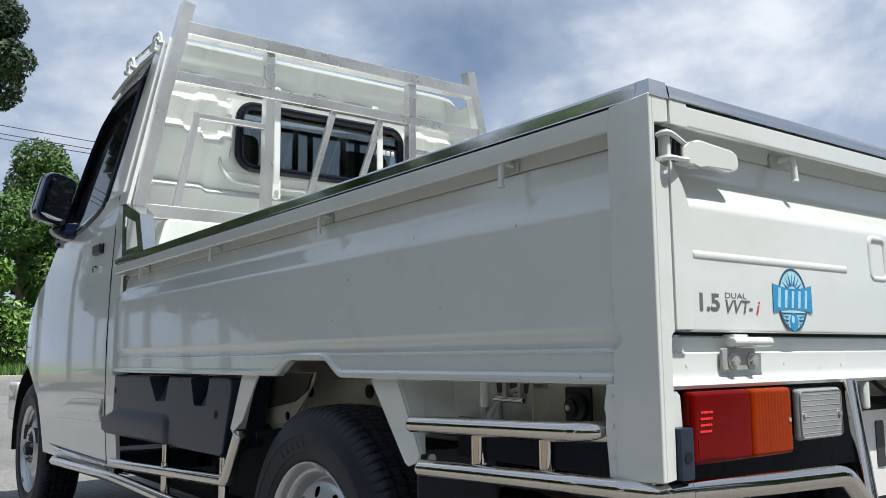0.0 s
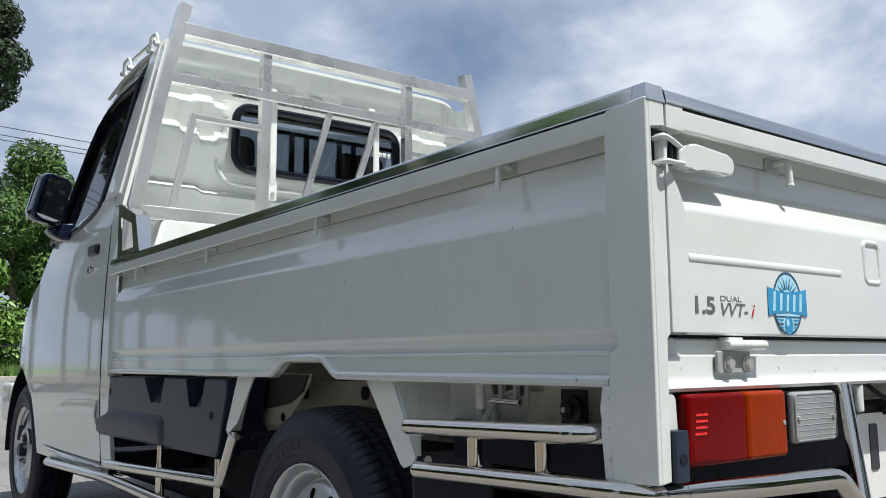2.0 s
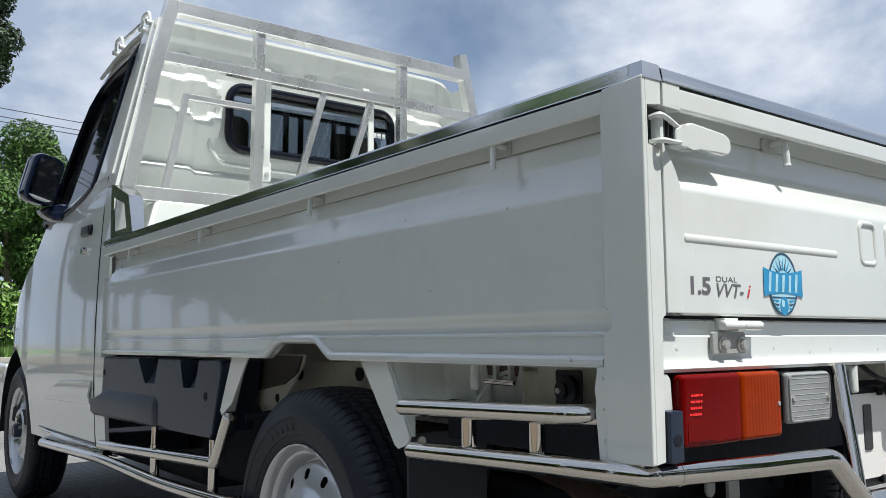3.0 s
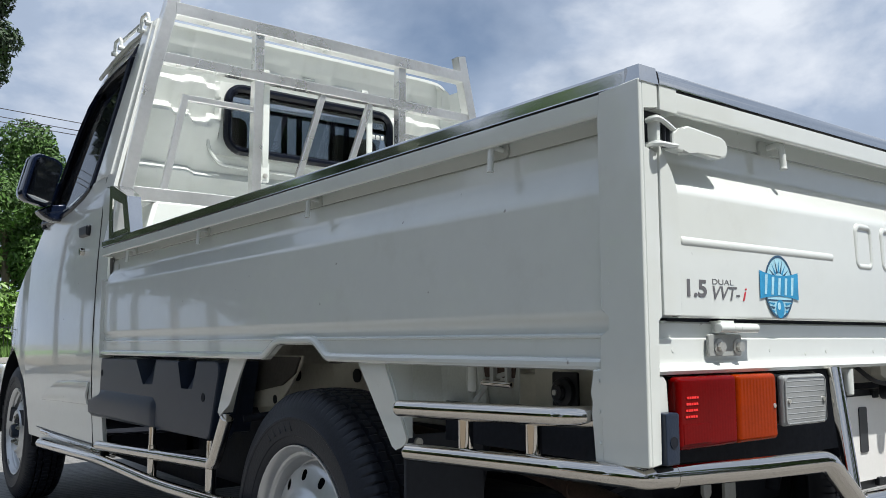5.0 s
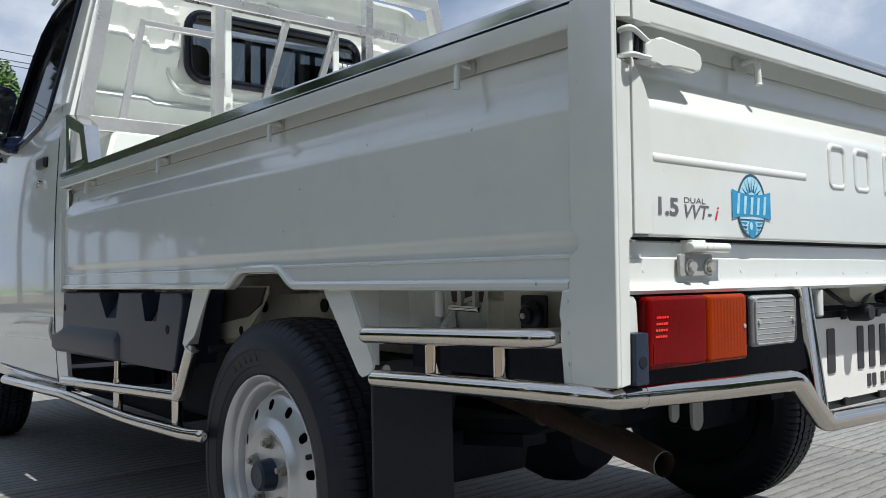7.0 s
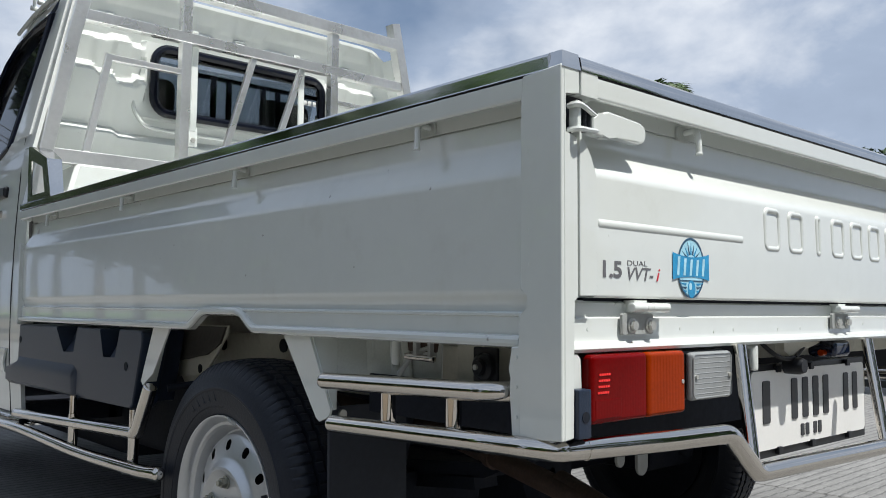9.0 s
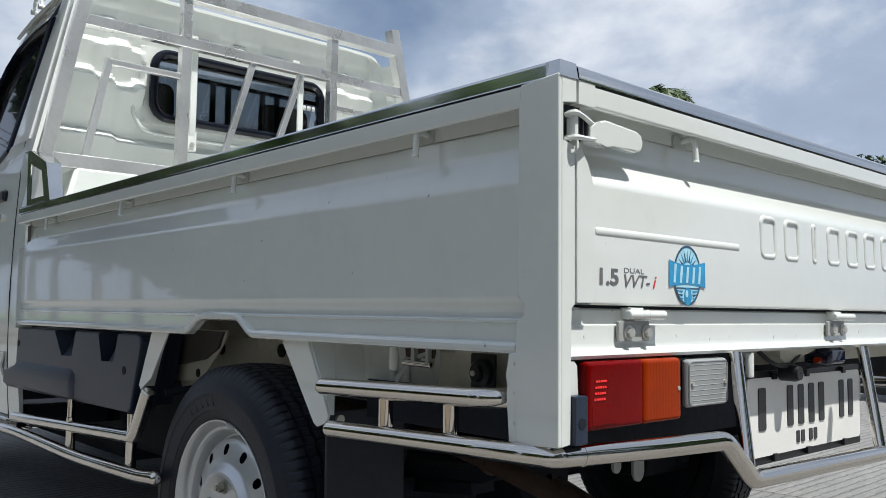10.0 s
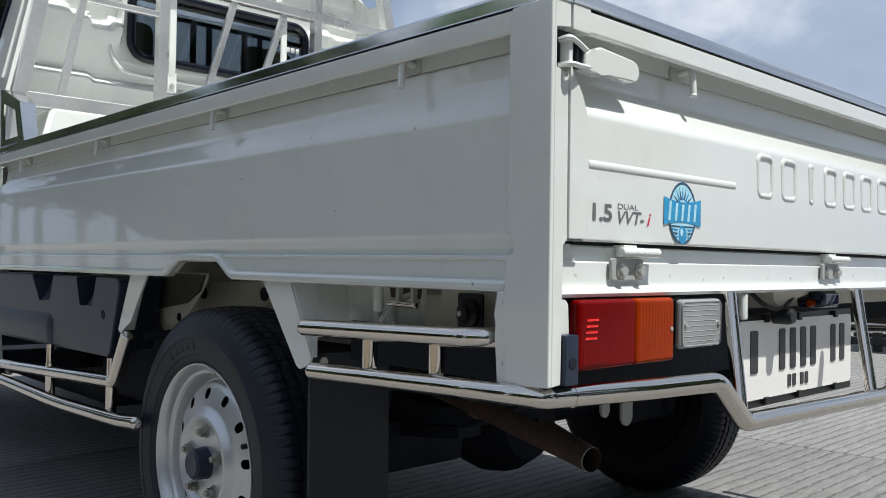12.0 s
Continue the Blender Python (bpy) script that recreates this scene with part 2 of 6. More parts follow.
def concrete():
    """Broomed concrete: fine furrows across, mottled grey with stains."""
    m = material("broomed_concrete", (0.185, 0.184, 0.178), 0.85, vary=0.22, scale=1.6, stain=0.4, stain_scale=1.1,
                 stain_color=(0.15, 0.145, 0.135))
    n, l = m.node_tree.nodes, m.node_tree.links
    b = n["Principled BSDF"]
    co = n.new("ShaderNodeTexCoord")
    mp = n.new("ShaderNodeMapping")
    mp.inputs["Rotation"].default_value = (0, 0, radians(2))
    wv = n.new("ShaderNodeTexWave")
    wv.bands_direction = "Y"
    wv.inputs["Scale"].default_value = 6.9
    wv.inputs["Distortion"].default_value = 2.4
    wv.inputs["Detail"].default_value = 5.0
    wv.inputs["Detail Scale"].default_value = 3.2
    wv.inputs["Detail Roughness"].default_value = 0.7
    gr = n.new("ShaderNodeTexNoise")
    gr.inputs["Scale"].default_value = 130.0
    gr.inputs["Detail"].default_value = 4.0
    mixh = n.new("ShaderNodeMath")
    mixh.operation = "MULTIPLY_ADD"
    mixh.inputs[1].default_value = 0.5
    bp = n.new("ShaderNodeBump")
    bp.inputs["Strength"].default_value = 0.5
    bp.inputs["Distance"].default_value = 0.005
    l.new(co.outputs["Object"], mp.inputs["Vector"])
    l.new(mp.outputs["Vector"], wv.inputs["Vector"])
    l.new(co.outputs["Object"], gr.inputs["Vector"])
    l.new(gr.outputs["Fac"], mixh.inputs[0])
    l.new(wv.outputs["Fac"], mixh.inputs[2])
    l.new(mixh.outputs[0], bp.inputs["Height"])
    l.new(bp.outputs["Normal"], b.inputs["Normal"])
    # dirt lying in the furrows
    fr = n.new("ShaderNodeMapRange")
    fr.inputs["From Min"].default_value, fr.inputs["From Max"].default_value = 0.0, 0.16
    fr.inputs["To Min"].default_value, fr.inputs["To Max"].default_value = 0.48, 1.0
    # short broom streaks and worn patches
    sp = n.new("ShaderNodeMapping")
    sp.inputs["Scale"].default_value = (7.0, 75.0, 1.0)
    sn = n.new("ShaderNodeTexNoise")
    sn.inputs["Scale"].default_value = 1.0
    sn.inputs["Detail"].default_value = 6.0
    sn.inputs["Roughness"].default_value = 0.65
    sr = n.new("ShaderNodeMapRange")
    sr.inputs["From Min"].default_value, sr.inputs["From Max"].default_value = 0.30, 0.70
    sr.inputs["To Min"].default_value, sr.inputs["To Max"].default_value = 0.76, 1.18
    l.new(co.outputs["Object"], sp.inputs["Vector"])
    l.new(sp.outputs["Vector"], sn.inputs["Vector"])
    l.new(sn.outputs["Fac"], sr.inputs["Value"])
    both = n.new("ShaderNodeMath")
    both.operation = "MULTIPLY"
    l.new(fr.outputs["Result"], both.inputs[0])
    l.new(sr.outputs["Result"], both.inputs[1])
    mul = n.new("ShaderNodeMix")
    mul.data_type, mul.blend_type = "RGBA", "MULTIPLY"
    mul.inputs["Factor"].default_value = 1.0
    src = b.inputs["Base Color"].links[0].from_socket
    l.new(wv.outputs["Fac"], fr.inputs["Value"])
    l.new(src, mul.inputs["A"])
    info = n.new("ShaderNodeObjectInfo")
    each = n.new("ShaderNodeMapRange")
    each.inputs["To Min"].default_value, each.inputs["To Max"].default_value = 0.84, 1.12
    slab_tone = n.new("ShaderNodeMath")
    slab_tone.operation = "MULTIPLY"
    l.new(info.outputs["Random"], each.inputs["Value"])
    l.new(both.outputs[0], slab_tone.inputs[0])
    l.new(each.outputs["Result"], slab_tone.inputs[1])
    l.new(slab_tone.outputs[0], mul.inputs["B"])
    l.new(mul.outputs["Result"], b.inputs["Base Color"])
    return m


M_CONCRETE = concrete()


# ---- mesh tools ----
def link(name, bm, mat, parent=None, label="", smooth=35):
    """One mesh object from a bmesh, under a thing or a part."""
    bmesh.ops.recalc_face_normals(bm, faces=bm.faces)
    me = bpy.data.meshes.new(name)
    for f in bm.faces:
        f.smooth = smooth > 0
    if smooth:
        lim = radians(smooth)
        for e in bm.edges:
            if len(e.link_faces) == 2 and e.link_faces[0].normal.angle(e.link_faces[1].normal, 0) > lim:
                e.smooth = False
    bm.to_mesh(me)
    bm.free()
    for one in (mat if isinstance(mat, (list, tuple)) else (mat,)):
        me.materials.append(one)
    ob = new(name, me)
    if parent is not None:
        ob.parent = parent
    if label:
        tagged(ob, label)
    if smooth and parent is not None and len(me.polygons) < 6000:
        wnm = ob.modifiers.new("weighted_normal", "WEIGHTED_NORMAL")
        wnm.keep_sharp = True
    return ob


def part(name, bm, mat, parent, label="", smooth=35):
    return link(name, bm, mat, parent, label, smooth)


def thing(name, label, category, group="", kind=""):
    ob = new(name)
    ob.empty_display_size = 0.1
    return tagged(ob, label, category, group, kind)


def box(bm, x0, x1, y0, y1, z0, z1, bevel=0.0, seg=2):
    got = bmesh.ops.create_cube(bm, size=1.0)["verts"]
    for v in got:
        v.co = Vector((x0 + (v.co.x + 0.5) * (x1 - x0), y0 + (v.co.y + 0.5) * (y1 - y0), z0 + (v.co.z + 0.5) * (z1 - z0)))
    if bevel:
        edges = list({e for v in got for e in v.link_edges})
        bmesh.ops.bevel(bm, geom=edges, offset=bevel, segments=seg, profile=0.5, affect="EDGES")
    return bm


def prism(bm, outline, axis, a, b, bevel=0.0, seg=2):
    """A plate: an outline in the two other axes (in order), between a and b along the axis."""
    def at(u, v, w):
        return {"x": (w, u, v), "y": (u, w, v), "z": (u, v, w)}[axis]
    lo = [bm.verts.new(at(u, v, a)) for u, v in outline]
    hi = [bm.verts.new(at(u, v, b)) for u, v in outline]
    k = len(outline)
    faces = [bm.faces.new(lo[::-1]), bm.faces.new(hi)]
    for i in range(k):
        faces.append(bm.faces.new((lo[i], lo[(i + 1) % k], hi[(i + 1) % k], hi[i])))
    if bevel:
        edges = list({e for f in faces for e in f.edges})
        bmesh.ops.bevel(bm, geom=edges, offset=bevel, segments=seg, profile=0.5, affect="EDGES", clamp_overlap=True)
    return bm


def rounded(pts, radius, steps=5):
    """A polyline whose inner corners are rounded."""
    pts = [Vector(p) for p in pts]
    out = [pts[0]]
    for i in range(1, len(pts) - 1):
        a, b, c = pts[i - 1], pts[i], pts[i + 1]
        r = min(radius, (a - b).length * 0.45, (c - b).length * 0.45)
        p, q = b + (a - b).normalized() * r, b + (c - b).normalized() * r
        for k in range(steps + 1):
            t = k / steps
            out.append(p * (1 - t) ** 2 + b * 2 * t * (1 - t) + q * t * t)
    return out + [pts[-1]]


def filleted(corners, steps=5):
    """A profile (u, v, radius): each inner corner is rounded with its own radius."""
    out = [corners[0][:2]]
    for (au, av, _), (bu, bv, r), (cu, cv, _) in zip(corners, corners[1:], corners[2:]):
        a, b, c = Vector((au, av)), Vector((bu, bv)), Vector((cu, cv))
        if r <= 0:
            out.append((bu, bv))
            continue
        p = b + (a - b).normalized() * min(r, (a - b).length * 0.48)
        q = b + (c - b).normalized() * min(r, (c - b).length * 0.48)
        for k in range(steps + 1):
            t = k / steps
            out.append(tuple(p * (1 - t) ** 2 + b * 2 * t * (1 - t) + q * t * t))
    return out + [corners[-1][:2]]


def tube(bm, pts, r, seg=14, cap=0.0, shape=None, up=(0, 0, 1)):
    """A swept tube. cap: how far its ends are domed. shape: its own section in the two cross axes."""
    pts = [Vector(p) for p in pts]
    section = shape or [(r * math.cos(2 * math.pi * k / seg), r * math.sin(2 * math.pi * k / seg)) for k in range(seg)]
    ways = []
    for i in range(len(pts)):
        d = Vector((0, 0, 0))
        if i > 0:
            d += (pts[i] - pts[i - 1]).normalized()
        if i < len(pts) - 1:
            d += (pts[i + 1] - pts[i]).normalized()
        ways.append(d.normalized())
    side = ways[0].cross(Vector(up))
    if side.length < 0.05:
        side = ways[0].cross(Vector((1, 0, 0)))
    rings = []
    def ring(p, w, s, k=1.0):
        s = (s - w * s.dot(w)).normalized()
        u = s.cross(w)
        return [bm.verts.new(p + s * (a * k) + u * (b * k)) for a, b in section], s
    if cap:
        for k in (0.35, 0.72, 0.93):
            g, side = ring(pts[0] - ways[0] * cap * math.sqrt(1 - k * k), ways[0], side, k)
            rings.append(g)
    for i, p in enumerate(pts):
        grow = 1.0
        if 0 < i < len(pts) - 1:
            c = max(0.5, ways[i].dot((pts[i + 1] - pts[i]).normalized()))
            grow = 1.0 / c if c < 0.985 else 1.0
        g, side = ring(p, ways[i], side, grow)
        rings.append(g)
    if cap:
        for k in (0.93, 0.72, 0.35):
            g, side = ring(pts[-1] + ways[-1] * cap * math.sqrt(1 - k * k), ways[-1], side, k)
            rings.append(g)
    m = len(section)
    for a, b in zip(rings, rings[1:]):
        for k in range(m):
            bm.faces.new((a[k], a[(k + 1) % m], b[(k + 1) % m], b[k]))
    bm.faces.new(rings[0][::-1])
    bm.faces.new(rings[-1])
    return bm


def square(w, h):
    return [(-w / 2, -h / 2), (w / 2, -h / 2), (w / 2, h / 2), (-w / 2, h / 2)]


def rsquare(w, h, c):
    x, y = w / 2, h / 2
    return [(-x + c, -y), (x - c, -y), (x, -y + c), (x, y - c), (x - c, y), (-x + c, y), (-x, y - c), (-x, -y + c)]


def sheet(bm, profile, axis, a, b, thick, cuts=1):
    """A pressed sheet: an open profile swept along x or y, with thickness towards its left-hand side."""
    pts = [Vector(p) for p in profile]
    off = []
    for i, p in enumerate(pts):
        d = Vector((0, 0))
        if i > 0:
            d += (p - pts[i - 1]).normalized()
        if i < len(pts) - 1:
            d += (pts[i + 1] - p).normalized()
        d.normalize()
        off.append(p + Vector((-d.y, d.x)) * thick)
    loop = pts + off[::-1]
    rows = []
    for c in range(cuts + 1):
        w = a + (b - a) * c / cuts
        rows.append([bm.verts.new((w, u, v) if axis == "x" else (u, w, v)) for u, v in loop])
    k = len(loop)
    for r0, r1 in zip(rows, rows[1:]):
        for i in range(k):
            bm.faces.new((r0[i], r0[(i + 1) % k], r1[(i + 1) % k], r1[i]))
    n = len(pts)
    for row in (rows[0], rows[-1]):
        for i in range(n - 1):
            bm.faces.new((row[i], row[i + 1], row[k - 2 - i], row[k - 1 - i]))
    return bm


def strip(bm, lines, thick=None):
    """A surface through polylines of equal length; thick: a vector that gives it depth."""
    rows = [[bm.verts.new(p) for p in line] for line in lines]
    for a, b in zip(rows, rows[1:]):
        for i in range(len(a) - 1):
            bm.faces.new((a[i], a[i + 1], b[i + 1], b[i]))
    if thick:
        geom = bmesh.ops.extrude_face_region(bm, geom=list(bm.faces))
        bmesh.ops.translate(bm, verts=[g for g in geom["geom"] if isinstance(g, bmesh.types.BMVert)], vec=thick)
    return bm


def lathe(bm, profile, seg=48, axis="x", centre=(0, 0, 0)):
    """A turned form: (radius, along) pairs round the axis."""
    c = Vector(centre)
    rings = []
    for r, w in profile:
        row = []
        for k in range(seg):
            t = 2 * math.pi * k / seg
            u, v = r * math.cos(t), r * math.sin(t)
            row.append(bm.verts.new(c + Vector({"x": (w, u, v), "y": (u, w, v), "z": (u, v, w)}[axis])))
        rings.append(row)
    for a, b in zip(rings, rings[1:]):
        for k in range(seg):
            bm.faces.new((a[k], a[(k + 1) % seg], b[(k + 1) % seg], b[k]))
    return bm, rings


def disc(bm, centre, r, axis, depth, seg=16):
    _, rings = lathe(bm, [(r, 0), (r, depth)], seg, axis, centre)
    bm.faces.new(rings[0])
    bm.faces.new(rings[1])
    return bm


def round_rect(x0, x1, z0, z1, r, n=4):
    out = []
    for cx, cz, a in ((x1 - r, z1 - r, 0), (x0 + r, z1 - r, 90), (x0 + r, z0 + r, 180), (x1 - r, z0 + r, 270)):
        for k in range(n + 1):
            t = radians(a + 90 * k / n)
            out.append((cx + r * math.cos(t), cz + r * math.sin(t)))
    return out


def mirrored(ob, name=None):
    """A copy of a part on the truck's other side."""
    me = ob.data.copy()
    for v in me.vertices:
        v.co.x = WIDTH - v.co.x
    me.flip_normals()
    twin = new(name or ob.name.split(".")[0], me)
    twin.parent = ob.parent
    if "label" in ob:
        tagged(twin, ob["label"])
    return twin


# ---- the ground ----
WIDTH, GZ = 1.65, -0.013


def build_ground():
    bm = bmesh.new()
    strip(bm, [[(x, y, GZ - 0.03) for x in (-900, -30, 0, 30, 900)] for y in (-900, -30, 0, 35, 900)])
    g = link("ground", bm, M_CONCRETE, None, smooth=0)
    tagged(g, "weathered grey concrete yard reaching to the horizon", "ground", kind="structure")
    return g


ground = build_ground()


# ---- the truck ----
truck = thing("pickup_truck", "white flatbed pickup truck with aluminium headboard, parked on concrete", "truck")
AXLE_R, AXLE_F, HUB_Z, TYRE_R = 0.850, 3.47, 0.269, 0.288


def side_panel():
    """The left drop side: a pressed sheet with rail, recess, ridge and lower band."""
    bm = bmesh.new()
    prof = filleted([(0.045, 0.935, 0), (0.0, 0.935, 0.003), (0.0, 0.9085, 0.004), (0.0085, 0.9085, 0.002), (0.0095, 0.929, 0.003), (0.034, 0.929, 0.003),
                     (0.034, 0.8985, 0.0005), (0.0375, 0.8980, 0), (0.0375, 0.8965, 0), (0.0335, 0.8960, 0.001), (0.0315, 0.861, 0.009), (0.0145, 0.8235, 0.0075),
                     (0.0140, 0.75, 0.02), (0.0145, 0.676, 0.006), (0.0205, 0.666, 0.005), (0.0205, 0.653, 0.002), (0.0165, 0.651, 0)])
    sheet(bm, prof, "y", 0.058, 2.082, 0.0025, 12)
    ob = part("side_panel", bm, M_WHITE, truck, "white pressed steel drop side with folded ridge", 32)
    # lower band with the cut-out over the wheel
    low = [(0.076, 0.611), (0.716, 0.611), (0.738, 0.624), (0.758, 0.638), (0.776, 0.642), (0.905, 0.642), (0.925, 0.637),
           (0.947, 0.624), (0.972, 0.611), (2.084, 0.609)]
    bm = bmesh.new()
    prism(bm, [(0.062, 0.6495)] + low[:1] + low[1:] + [(2.084, 0.6495)], "x", 0.0155, 0.030)
    band = part("lower_band", bm, M_WHITE, ob)
    bm = bmesh.new()
    tube(bm, rounded([(0.0150, y, z + 0.007) for y, z in low], 0.012, 3), 0.0078, 10, up=(1, 0, 0))
    part("rolled_lip", bm, M_WHITE, ob)
    bm = bmesh.new()
    tube(bm, [(0.0158, 0.075, 0.6505), (0.0158, 2.08, 0.6505)], 0.0028, 6, up=(1, 0, 0))
    part("seam_bead", bm, M_WHITE, ob)
    for y in (0.270, 0.790, 1.327, 1.860):
        hook(ob, Matrix.Translation((0.0335, y, 0.909)) @ Matrix.Rotation(radians(-90), 4, "Z"))
    # side's front end plate; a dark sheet paints the slot's shade behind the rail
    bm = bmesh.new()
    box(bm, 0.004, 0.05, 2.083, 2.092, 0.60, 0.838, 0.002)
    box(bm, 0.004, 0.05, 2.083, 2.092, 0.908, 0.946, 0.002)
    part("end_plate", bm, M_WHITE, ob)
    bm = bmesh.new()
    prism(bm, [(2.060, 0.906), (2.092, 0.906), (2.092, 0.838), (2.070, 0.846)], "x", 0.0290, 0.0300)
    part("slot_shade_sheet", bm, M_UNDER, ob)
    bm = bmesh.new()
    disc(bm, (0.0310, 2.010, 0.872), 0.007, "x", 0.004, 12)
    part("end_bolt", bm, M_BOLT, ob)
    return ob


def hook(parent, m):
    """A welded rope hook: a small base plate and a bent rod that drops down. It points to -y before turning."""
    bm = bmesh.new()
    prism(bm, round_rect(-0.0165, 0.0150, -0.0115, 0.0085, 0.005), "y", -0.0035, 0.001, 0.0012, 1)
    bm.transform(m)
    # duller than the rod: shade under the rail is in its colour
    part("hook_base", bm, M_SHADEWHITE, parent)
    bm = bmesh.new()
    tube(bm, rounded([(0.004, 0, 0.0), (0.004, -0.024, 0.003), (0.004, -0.026, -0.031)], 0.010), 0.0045, 12, cap=0.001)
    lathe(bm, [(0.001, -0.0335), (0.0050, -0.0335), (0.0054, -0.032), (0.0044, -0.0295)], 12, "z", (0.004, -0.026, 0))
    bm.transform(m)
    return part("rope_hook", bm, M_WHITE, parent, "bent steel rod rope hook")


def corner_post():
    bm = bmesh.new()
    outline = [(0.0, 0.509), (0.062, 0.506), (0.066, 0.512), (0.066, 0.604), (0.066, 0.612), (0.066, 0.616), (0.066, 0.652), (0.050, 0.656),
               (0.050, 0.674), (0.064, 0.680), (0.062, 0.905), (0.060, 0.936), (0.0, 0.940)]
    prism(bm, outline, "x", -0.002, 0.0042, 0.0030, 3)
    rear = [(0.0035, 0.509), (0.020, 0.511), (0.020, 0.668), (0.0282, 0.671), (0.0282, 0.858), (0.005, 0.8605), (0.005, 0.9075), (0.0315, 0.9095),
            (0.0315, 0.938), (0.0035, 0.939)]
    prism(bm, rear, "y", 0.0, 0.012, 0.0012, 1)
    prism(bm, [(0.060, 0.505), (0.080, 0.505), (0.0825, 0.560), (0.0835, 0.575), (0.0815, 0.585), (0.0815, 0.612), (0.060, 0.614)], "x", 0.0006, 0.010, 0.0025, 3)
    ob = part("corner_post", bm, M_WHITE, truck, "white pressed steel corner post with chipped edge")
    bm = bmesh.new()
    for k, z in enumerate((0.53, 0.565, 0.60, 0.71, 0.75, 0.80, 0.845)):
        disc(bm, (-0.0026, 0.070 if k < 3 else 0.052, z), 0.0022, "x", 0.0015, 8)
    tagged(part("spot_weld", bm, M_WHITE, ob), kind="stuff")
    return ob


def tailgate():
    bm = bmesh.new()
    prof = filleted([(0.040, 0.935, 0), (0.0, 0.935, 0.003), (0.0, 0.9085, 0.004), (0.0085, 0.9085, 0.002), (0.0095, 0.929, 0.003), (0.036, 0.929, 0.003),
                     (0.036, 0.8992, 0.0005), (0.0385, 0.8986, 0), (0.0385, 0.8970, 0), (0.0355, 0.8964, 0.001), (0.0335, 0.862, 0.006), (0.0068, 0.8215, 0.007),
                     (0.005, 0.74, 0.02), (0.006, 0.671, 0.004), (0.03, 0.671, 0)])
    sheet(bm, prof, "x", 0.0655, WIDTH - 0.0655, 0.0025, 10)
    gate = part("tailgate", bm, M_WHITE, truck, "white pressed tailgate with raised bars and rope hooks", 32)
    # the ends: rail stub and flat flange with a rounded shoulder
    for flip in (0, 1):
        bm = bmesh.new()
        prism(bm, [(0.0345, 0.9085), (0.0665, 0.908), (0.0665, 0.939), (0.0345, 0.939)], "y", -0.0005, 0.038, 0.0012, 2)
        prism(bm, [(0.0312, 0.673), (0.0615, 0.673), (0.0630, 0.676), (0.0630, 0.806), (0.0605, 0.822), (0.052, 0.838), (0.042, 0.852),
                   (0.0335, 0.866), (0.0312, 0.866)], "y", -0.0004, 0.034, 0.0036, 3)
        if flip:
            for v in bm.verts:
                v.co.x = WIDTH - v.co.x
        part("end_flange", bm, M_WHITE, gate)
    for a, b in ((0.0745, 0.4155), (WIDTH - 0.4155, WIDTH - 0.0745)):
        bm = bmesh.new()
        tube(bm, [(a, 0.0128, 0.7605), (b, 0.0128, 0.7605)], 0.0090, 28, cap=0.004)
        part("raised_bar", bm, M_WHITE, gate)
    # the maker's name, as plain raised frames
    for k in range(8):
        x0 = 0.486 + k * 0.0790
        w = 0.044 if k != 2 else 0.010
        if k == 2:
            x0 += 0.02
        bm = bmesh.new()
        ring = round_rect(x0, x0 + w, 0.752, 0.811, 0.009 if k != 2 else 0.004)
        tube(bm, [(u, 0.0091, v) for u, v in ring + ring[:1]], 0.0055, 20, up=(0, 1, 0))
        part("raised_emblem", bm, M_WHITE, gate)
    # dark strips put in for shade in the post, end flange and sill gaps
    for x in (0.0610, WIDTH - 0.0680):
        bm = bmesh.new()
        box(bm, x, x + 0.007, 0.0085, 0.012, 0.6725, 0.815)
        part("gap_shade_strip", bm, M_UNDER, gate)
    bm = bmesh.new()
    box(bm, 0.0272, 0.0322, 0.0145, 0.030, 0.672, 0.906)
    part("gap_shade_strip", bm, M_SEAL, gate)
    bm = bmesh.new()
    box(bm, WIDTH - 0.0322, WIDTH - 0.0272, 0.0145, 0.030, 0.672, 0.906)
    part("gap_shade_strip", bm, M_SEAL, gate)
    bm = bmesh.new()
    box(bm, 0.062, WIDTH - 0.062, 0.0200, 0.030, 0.6660, 0.6712)
    part("gap_shade_strip", bm, M_DARK, gate)
    for x in (0.304, WIDTH - 0.304):
        hook(gate, Matrix.Translation((x, 0.0358, 0.907)))
    # small weld dimples
    bm = bmesh.new()
    for x, z in ((0.115, 0.748), (0.133, 0.7475), (0.155, 0.747), (0.178, 0.746), (0.36, 0.742), (0.362, 0.69), (0.45, 0.745), (0.55, 0.741),
                 (0.58, 0.744), (0.128, 0.684), (0.15, 0.683), (0.172, 0.685)):
        disc(bm, (x, 0.0054 if z > 0.72 else 0.0060, z), 0.0028, "y", 0.002, 10)
    tagged(part("weld_dimple", bm, M_WHITE, gate), kind="stuff")
    return gate


def lettering(parent, text, size, x, z, y, mat, shear=0.0, squeeze=1.0, name="badge_lettering", bold=0.0):
    c = bpy.data.curves.new(name, "FONT")
    c.body, c.size, c.shear, c.extrude = text, size, shear, 0.0001
    c.offset = bold
    tmp = new("lettering_tmp", c)
    me = bpy.data.meshes.new_from_object(tmp.evaluated_get(bpy.context.evaluated_depsgraph_get()))
    bpy.data.objects.remove(tmp)
    bpy.data.curves.remove(c)
    me.transform(pose(x, y, z, 90, 0, 0) @ Matrix.Diagonal((squeeze, 1, 1, 1)))
    me.materials.clear()
    me.materials.append(mat)
    ob = new(name, me)
    ob.parent = parent
    return ob


